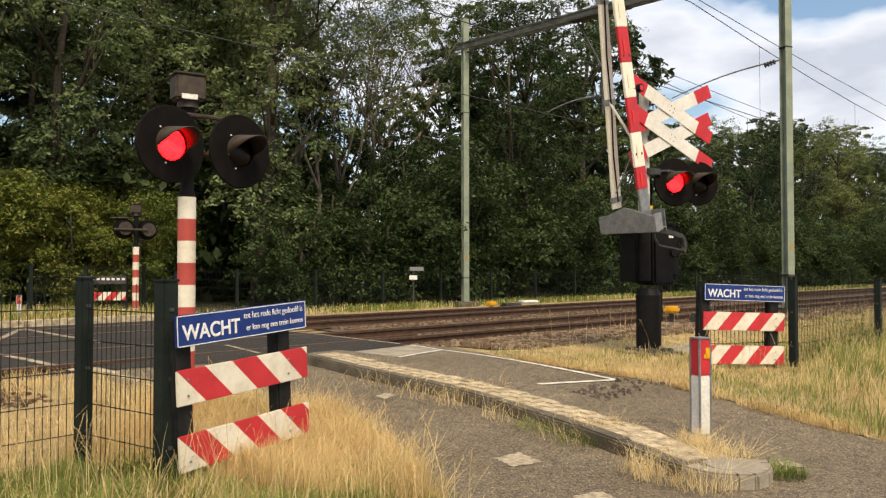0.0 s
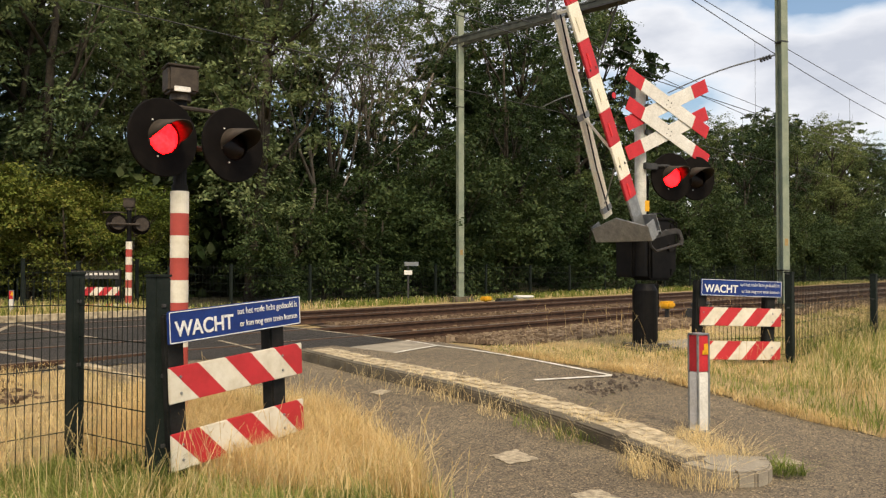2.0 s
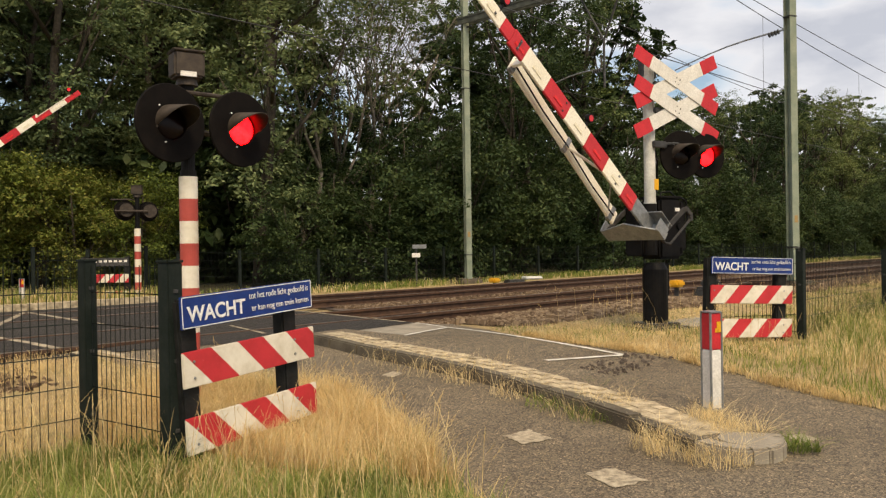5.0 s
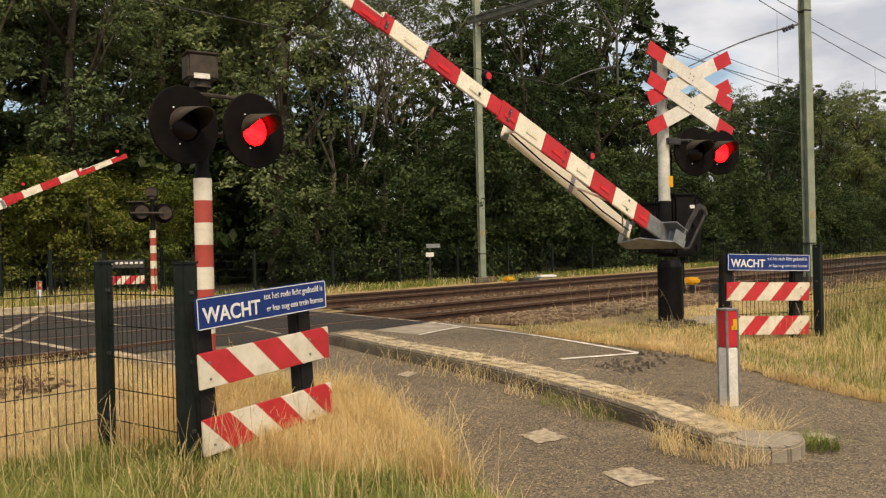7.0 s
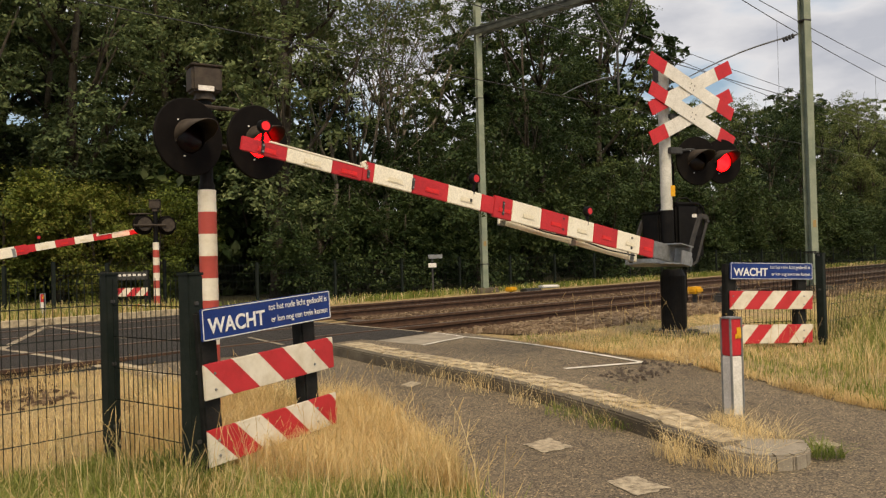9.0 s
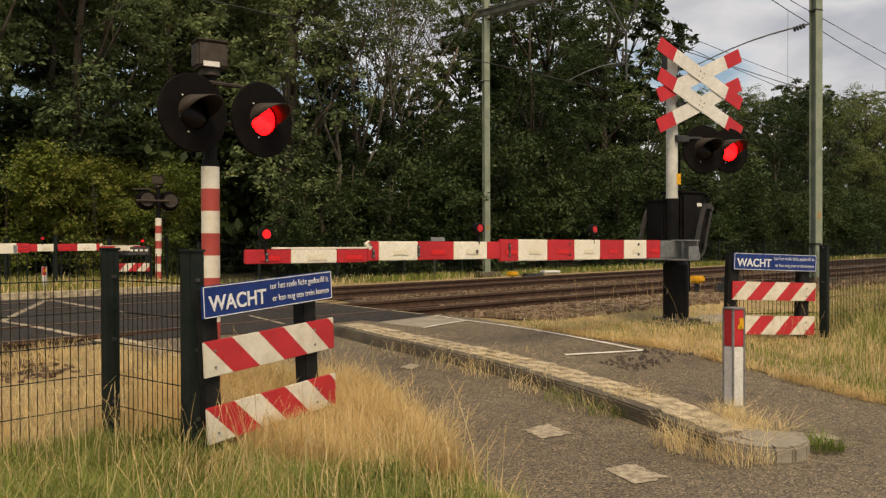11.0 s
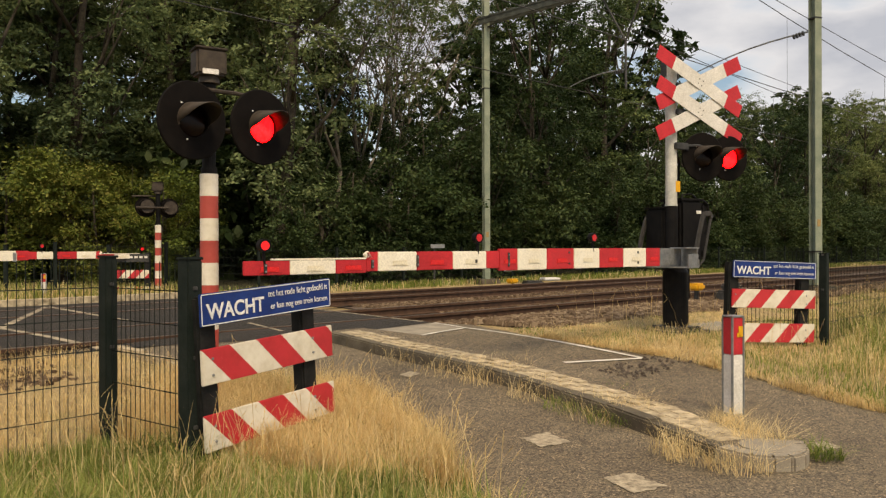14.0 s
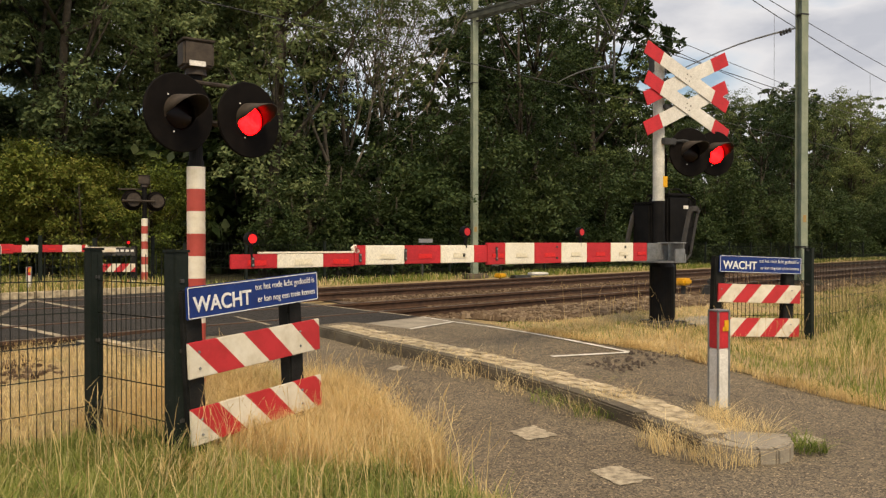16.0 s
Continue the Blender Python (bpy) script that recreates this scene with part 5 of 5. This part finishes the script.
for k, (p, s, h, lv) in enumerate(((21.4, 15.9, 12.5, 5200), (22.3, 17.0, 12.0, 4200), (22.6, 18.6, 13.5, 3200), (24.5, 20.6, 13.0, 3000), (23.6, 21.6, 12.0, 3600),
                                   (26.0, 23.4, 14.0, 3000), (22.2, 15.6, 10.5, 5200), (27.5, 22.6, 14.5, 2800), (23.4, 15.0, 12.5, 5600))):
    x, y = rail_xy(p, s)
    bare_tree(h, 200 + k, T(x, y, ground_z(x, y)), lv)

# shrubs along the fence
sh = None
for k in range(34):
    s = 13.5 + k * 1.9 + rt.uniform(-0.6, 0.6)
    p = 19.6 + rt.uniform(-0.5, 0.9)
    x, y = rail_xy(p, s)
    m = T(x, y, ground_z(x, y) - 0.05) @ Matrix.Rotation(rt.random() * 6.28, 4, "Z")
    sc = rt.uniform(0.8, 1.3)
    if sh is None:
        sh = tree("shrub", "dense dark green shrub at the wood's edge", 3.6, 2.0, 0.5, 9500, 0.067, M_leaf, M_bark, 300, m, 18, False, "shrub")
        sh.scale = (sc, sc, sc)
    else:
        ob = copy_thing(sh, m)
        ob.scale = (sc, sc, sc * rt.uniform(0.8, 1.25))
sh3 = None
for k in range(34):
    s = -2 + k * 3.6 + rt.uniform(-0.6, 0.6)
    x, y = rail_xy(34 + rt.uniform(-1, 2), s)
    m = T(x, y, ground_z(x, y) - 0.05) @ Matrix.Rotation(rt.random() * 6.28, 4, "Z")
    if sh3 is None:
        sh3 = tree("understorey_shrub", "dark dense undergrowth deep in the wood", 3.2, 2.2, 0.3, 3200, 0.16, M_leaf, M_bark, 320, m, 18, False, "shrub")
        sh3.scale = (2, 2, 1.9)
    else:
        copy_thing(sh3, m).scale = (2, 2, rt.uniform(1.6, 2.1))
for x, y in ((-14.5, 26.5), (-12.2, 28.0), (-9.5, 29.0), (-17.0, 25.0), (-7.0, 29.5)):
    copy_thing(sh3, T(x, y, 0.05) @ Matrix.Rotation(x * 2.3, 4, "Z")).scale = (1.5, 1.5, 1.5)
sh2 = None
for x, y, sc in ((-10.2, 22.6, 0.8), (-12.4, 22.0, 0.85), (-8.6, 23.2, 0.72), (-14.2, 21.5, 0.9), (-11.2, 24.4, 0.9), (-9.6, 25.0, 0.8)):
    m = T(x, y, 0.2) @ Matrix.Rotation(rt.random() * 6.28, 4, "Z")
    sc = (sc, sc, sc)
    if sh2 is None:
        sh2 = tree("shrub", "sunlit yellow-green leafy shrub beyond the road", 4.4, 2.0, 0.4, 15000, 0.066, M_leafy, M_bark, 310, m, 18, False, "shrub")
        sh2.scale = sc
    else:
        copy_thing(sh2, m).scale = sc


# ---------- grass ----------
def blades(name, label, pts, hmin, hmax, width, mat, seed, bend=0.5, tall=None):
    """Grass blades, each a bent tapering strip of its own."""
    rnd = np.random.default_rng(seed)
    n = len(pts)
    pts = np.array(pts)
    h = rnd.uniform(hmin, hmax, n) * rnd.uniform(0.6, 1.0, n)
    if tall is not None:
        h *= np.array([tall(q_[0], q_[1]) for q_ in pts])
    lean = np.array([noise.noise((q_[0] * 1.7, q_[1] * 1.7, seed)) for q_ in pts])
    a = lean * 7.0 + rnd.normal(size=n) * 1.1
    bd = rnd.uniform(0.1, bend, n) * h
    dx, dy = np.cos(a), np.sin(a)
    wx, wy = -dy * width, dx * width
    V = np.zeros((n, 7, 3))
    for k, (f_, wd) in enumerate(((0, 1.0), (0.4, 0.85), (0.75, 0.55))):
        cx, cy, cz = pts[:, 0] + dx * bd * f_ ** 2, pts[:, 1] + dy * bd * f_ ** 2, pts[:, 2] + h * f_ * (1 - 0.12 * f_)
        V[:, 2 * k] = np.stack([cx - wx * wd, cy - wy * wd, cz], 1)
        V[:, 2 * k + 1] = np.stack([cx + wx * wd, cy + wy * wd, cz], 1)
    V[:, 6] = np.stack([pts[:, 0] + dx * bd, pts[:, 1] + dy * bd, pts[:, 2] + h * 0.88], 1)
    base = np.arange(n)[:, None] * 7
    tri = np.concatenate([base + np.array(t_) for t_ in ((0, 1, 3), (0, 3, 2), (2, 3, 5), (2, 5, 4), (4, 5, 6))])
    ob = new(name, quad_mesh(name, V.reshape(-1, 3), tri, mat))
    return tagged(ob, label, "grass", kind="stuff")


def scatter(n, region, seed, density=None):
    """Points inside an outline, on the ground, thinned by a patchy noise."""
    rnd = random.Random(seed)
    xs, ys = [p[0] for p in region], [p[1] for p in region]
    out, m = [], len(region)
    tries = 0
    while len(out) < n and tries < n * 12:
        tries += 1
        x, y = rnd.uniform(min(xs), max(xs)), rnd.uniform(min(ys), max(ys))
        c = False
        for k in range(m):
            (x0, y0), (x1, y1) = region[k], region[k - 1]
            if (y0 > y) != (y1 > y) and x < (x1 - x0) * (y - y0) / (y1 - y0) + x0:
                c = not c
        if not c:
            continue
        if density is not None and rnd.random() > density(x, y):
            continue
        out.append((x, y, ground_z(x, y) + 0.005))
    return out


def patchy(sc, cut, seed):
    return lambda x, y: max(0.03, min(1.0, 0.5 + 1.6 * (noise.noise((x * sc, y * sc, seed)) - cut)))


LEFT = [(0.25, 1.9), (0.32, 3.6), (0.22, 3.95), (0.02, 4.25), (-0.06, 4.85), (-0.30, 5.6), (-0.70, 6.4), (-1.0, 6.8), (-1.4, 7.0), (-2.2, 7.2), (-2.7, 7.45), (-3.5, 8.15), (-4.07, 7.78), (-4.45, 7.55), (-6.5, 6.3), (-5, 4.2), (-2.6, 2.2)]
def low_by_fence(x, y):
    """The grass is trodden low beside the fence and the boards."""
    return 1.0 - 0.38 * smooth01((y + 0.25 * x - 2.9) / 0.8)


NEARL = [(0.25, 2.0), (0.32, 3.6), (0.05, 4.05), (-0.7, 4.45), (-1.5, 4.75), (-2.3, 5.0), (-3.6, 4.2), (-2.6, 2.2)]
GOLD = [(0.1, 4.15), (-0.06, 4.85), (-0.30, 5.6), (-0.70, 6.4), (-1.4, 6.9), (-2.4, 7.0), (-2.4, 5.2), (-1.4, 4.8), (-0.8, 4.35)]
blades("dry_grass", "long blond dry grass round the striped boards", scatter(34000, GOLD, 21, patchy(1.4, -0.25, 3)), 0.10, 0.34, 0.0014, M_dry, 1, 1.5)
blades("dry_grass", "blond dry grass behind the wire fence", scatter(18000, LEFT, 22, patchy(1.1, 0.08, 7)), 0.06, 0.26, 0.0018, M_dry, 2, 1.3)
blades("green_grass", "green grass in front of the fence", scatter(32000, NEARL, 23, patchy(1.6, -0.2, 9)), 0.08, 0.30, 0.0018, M_green, 3, 1.2, low_by_fence)
VER = [(5.5, 3.85), (3.35, 5.7), (3.07, 6.2), (2.74, 6.85), (2.42, 7.5), (2.02, 8.0), (1.42, 8.57), (0.94, 9.12), (0.6, 9.7), (1.1, 9.9), (2.6, 11.4), (5.4, 14.2), (11, 19.6), (14, 17), (9, 6)]


def outer(x, y):
    """Grass grows tall away from the boards and the machine, and stays short towards the ballast."""
    return (0.5 + 0.75 * smooth01((x / y - 0.45) / 0.08)) * (1 - 0.45 * smooth01((TN.x * x + TN.y * y - 4.6) / 1.2))


VERD = [(2.42, 7.5), (2.02, 8.0), (1.42, 8.57), (0.94, 9.12), (0.58, 9.72), (1.1, 9.95), (2.6, 11.5), (4.8, 13.4), (4.3, 9.5), (3.1, 8.4)]
blades("dry_grass", "blond dry grass beside the second path", scatter(24000, VERD, 24, patchy(1.0, -0.15, 4)), 0.04, 0.16, 0.0022, M_dry, 4, 1.4, outer)
blades("mixed_grass", "yellow-green grass on the verge", scatter(42000, VER, 25, patchy(0.8, -0.1, 5)), 0.06, 0.27, 0.0030, M_green, 5, 1.2, outer)
OUTER = [(9, 8), (5.2, 7.2), (4.6, 9.0), (4.9, 10.2), (7.5, 13), (10.5, 16), (13, 15)]
blades("green_grass", "tall green grass by the wire fence", scatter(14000, OUTER, 35, patchy(0.8, -0.1, 1)), 0.15, 0.5, 0.003, M_green, 15, 1.0)
blades("dry_grass", "tall blond stalks on the verge", scatter(20000, VER, 26, patchy(0.9, 0.05, 6)), 0.12, 0.42, 0.0024, M_dry, 6, 0.9, outer)
STRIP = [rail_xy(15.8, 9.8), rail_xy(15.8, 60), rail_xy(18.6, 60), rail_xy(18.6, 8.5)]
blades("mixed_grass", "yellow-green grass beyond the far track", scatter(13000, STRIP, 27, patchy(0.5, -0.1, 5)), 0.10, 0.30, 0.009, M_green, 7, 0.7)
blades("dry_grass", "blond grass beyond the far track", scatter(5000, STRIP, 28, patchy(0.5, 0.0, 8)), 0.10, 0.28, 0.008, M_dry, 8, 0.7)
FARL = [(-6.0, 16.3), (-7.6, 14.5), (-12.0, 10.6), (-16, 13), (-12, 20), (-6, 19.5)]
blades("mixed_grass", "rough grass behind the far kerb", scatter(7000, FARL, 29), 0.15, 0.4, 0.008, M_green, 9, 0.6)
blades("dry_grass", "blond grass behind the far kerb", scatter(5000, FARL, 30), 0.12, 0.35, 0.008, M_dry, 10, 0.6)
# rougher growth among the fine grass
blades("seed_stalks", "pale seed stalks standing among the blond grass", scatter(900, GOLD, 36), 0.16, 0.42, 0.0020, M_dry, 16, 1.0)
blades("green_grass", "green blades growing through the blond grass", scatter(2600, GOLD, 37, patchy(2.0, 0.1, 2)), 0.08, 0.24, 0.0020, M_green, 17, 1.2)
FRONT = [(0.15, 2.6), (0.2, 3.7), (-0.3, 4.1), (-1.3, 4.5), (-2.2, 4.85), (-3.2, 4.3), (-2.4, 2.6)]
blades("green_grass", "long coarse green grass at the foot of the fence", scatter(3800, FRONT, 38, patchy(2.2, 0.1, 6)), 0.16, 0.36, 0.0030, M_green, 18, 1.0, low_by_fence)
blades("broad_grass", "broad dark green grass leaves in front of the fence", scatter(9000, FRONT, 41, patchy(1.8, -0.15, 12)), 0.08, 0.28, 0.0032, M_lush, 21, 1.6, low_by_fence)
FOOT = [(-1.42, 4.35), (-1.5, 4.62), (-1.75, 4.85), (-2.2, 4.9), (-2.0, 4.6)]
blades("broad_grass", "tall dark green grass round the corner post", scatter(420, FOOT, 42, patchy(3.0, 0.0, 4)), 0.12, 0.36, 0.0036, M_lush, 22, 1.4)
TOE = [(0.32, 3.0), (0.36, 3.7), (0.1, 4.15), (-0.5, 4.3), (-0.6, 3.6), (-0.2, 2.9)]
blades("broad_grass", "upright green grass at the path edge", scatter(1100, TOE, 43, patchy(2.4, 0.0, 3)), 0.10, 0.28, 0.0032, M_lush, 23, 0.9)


def seed_heads(name, label, pts, hmin, hmax, seed):
    """Thin bent stalks, each ending in a loose head of small husks."""
    rnd = np.random.default_rng(seed)
    V, F = [], []
    for x, y, z in pts:
        h, a = rnd.uniform(hmin, hmax), rnd.random() * 6.28
        bd = h * rnd.uniform(0.08, 0.4)
        line = [Vector((x + math.cos(a) * bd * f_ ** 2.2, y + math.sin(a) * bd * f_ ** 2.2, z + h * f_ * (1 - 0.1 * f_))) for f_ in (0, 0.3, 0.6, 0.85, 1.0)]
        wv = Vector((-math.sin(a), math.cos(a), 0)) * 0.0011
        k = len(V)
        for q in line:
            V += [q - wv, q + wv]
        F += [(k + 2 * i, k + 2 * i + 1, k + 2 * i + 3, k + 2 * i + 2) for i in range(4)]
        for i in range(14):
            f_ = i / 14
            q = line[3] + (line[4] - line[3]) * (f_ * 1.15)
            out = Vector(rnd.normal(size=3)).normalized() * 0.006 * (1 - 0.6 * f_) + (line[4] - line[3]).normalized() * 0.011
            sd = out.cross(Vector(rnd.normal(size=3))).normalized() * 0.0021
            k = len(V)
            V += [q, q + out * 0.5 + sd, q + out, q + out * 0.5 - sd]
            F.append((k, k + 1, k + 2, k + 3))
    return tagged(raw(name, V, F, M_dry), label, "grass", kind="stuff")


seed_heads("seed_stalks", "ripe grass stalks with pale seed heads by the fence", scatter(330, FRONT, 44), 0.28, 0.62, 24)
seed_heads("seed_stalks", "ripe stalks with seed heads among the blond grass", scatter(420, GOLD, 45), 0.2, 0.46, 25)
seed_heads("seed_stalks", "ripe stalks with seed heads on the verge", scatter(700, VER, 46), 0.3, 0.62, 26)
# single pale stalks by the fence
blades("tall_stalks", "tall pale dry stalks by the fence", scatter(150, NEARL, 33), 0.35, 0.75, 0.0022, M_dry, 13, 0.7)
EDGE = [(3.4, 5.6), (3.0, 6.2), (2.66, 6.85), (2.35, 7.5), (1.98, 7.98), (1.38, 8.54), (0.92, 9.1), (1.05, 9.2), (1.6, 8.6), (2.2, 8.0), (2.5, 7.55), (2.85, 6.9), (3.2, 6.3), (3.6, 5.7)]
blades("dry_grass", "short dry grass fraying over the path edge", scatter(8000, EDGE, 34, patchy(2.5, -0.1, 2)), 0.03, 0.12, 0.002, M_dry, 14, 1.6)
# tufts along the kerb
tufts, tg = [], []
rk = random.Random(31)
for cx, cy, r, n, which in ((1.62, 4.60, 0.20, 240, 0), (1.38, 4.98, 0.18, 240, 0), (2.2, 4.85, 0.13, 260, 1), (1.90, 5.02, 0.16, 560, 0), (1.85, 5.3, 0.15, 300, 0), (1.8, 5.4, 0.13, 300, 0), (1.4, 4.75, 0.15, 120, 0), (1.12, 5.72, 0.2, 170, 1), (0.90, 6.08, 0.24, 200, 1), (1.05, 5.9, 0.3, 160, 0),
                            (0.66, 6.48, 0.25, 190, 0), (0.27, 6.98, 0.25, 150, 0), (-0.1, 7.35, 0.3, 150, 0), (-0.5, 7.76, 0.25, 120, 0), (1.3, 5.9, 0.2, 220, 0), (1.35, 6.5, 0.2, 160, 1), (0.4, 7.3, 0.3, 160, 0)):
    for _ in range(n):
        a, d = rk.random() * 6.28, r * math.sqrt(rk.random())
        x, y = cx + d * math.cos(a), cy + d * math.sin(a)
        (tg if which else tufts).append((x, y, ground_z(x, y) + 0.01))
blades("dry_grass", "dry tufts growing along the kerb", tufts, 0.05, 0.27, 0.0014, M_dry, 11, 2.2)
blades("green_grass", "green weeds growing along the kerb", tg, 0.04, 0.15, 0.0022, M_green, 12, 2.4)


# ---------- movement ----------
def motions():
    angles = [(0.0, 78.0), (0.5, 74.8), (1.0, 70.3), (1.5, 66.2), (2.0, 62.2), (2.5, 58.4), (3.0, 54.2), (3.5, 50.3), (4.0, 46.3), (4.5, 42.6), (5.0, 38.9), (5.5, 35.4), (6.0, 31.9), (6.5, 27.9), (7.0, 24.4), (7.5, 20.8), (8.0, 17.1), (8.5, 13.5), (9.0, 10.0), (9.5, 6.8), (10.0, 3.9), (10.5, 1.5), (11.0, 0.3),
              (11.3, 0.0), (16.0, 0.0)]
    walk(boom_near, [(t, pose(BX, BY, BZ, 0, -a, BTURN)) for t, a in angles])
    walk(boom_far, [(t, pose(-11.30, 14.41, 1.54, 0, -a, 40.96)) for t, a in angles])

    # lamps flash in turn: a lens turns half round from its lit side to its dark side
    period, start, on_for = 0.6608, 0.4805, 0.2683

    def flash(lens, m, first):
        k = -1
        changes = []
        while True:
            a = start + period * k
            if a > 16.4:
                break
            changes.append((a, first))
            changes.append((a + (on_for if first else on_for - 0.016), not first))
            k += 1
        now = None
        rows = []
        for c, s in changes:
            if c <= 0.03:
                now = s
                continue
            if not rows:
                rows.append((0.0, 0 if now else 178))
            f_ = min(round(c * FPS), 16 * FPS - 2) / FPS
            if c > 16.0 or f_ - 1 / FPS <= rows[-1][0]:
                continue
            rows += [(f_ - 1 / FPS, 0 if now else 178), (f_, 89), (f_ + 1 / FPS, 0 if s else 178)]
            now = s
        rows += [] if rows[-1][0] > 15.97 else [(16.0, 0 if now else 178)]
        walk(lens, [(t, m @ Matrix.Rotation(radians(a), 4, "Z")) for t, a in rows])

    frames_of = dict((id(l), m) for l, m in LENSES)
    for lens, first in ((lensA1, True), (lensA2, False), (lensB1, True), (lensB2, False)):
        flash(lens, frames_of[id(lens)], first)


motions()
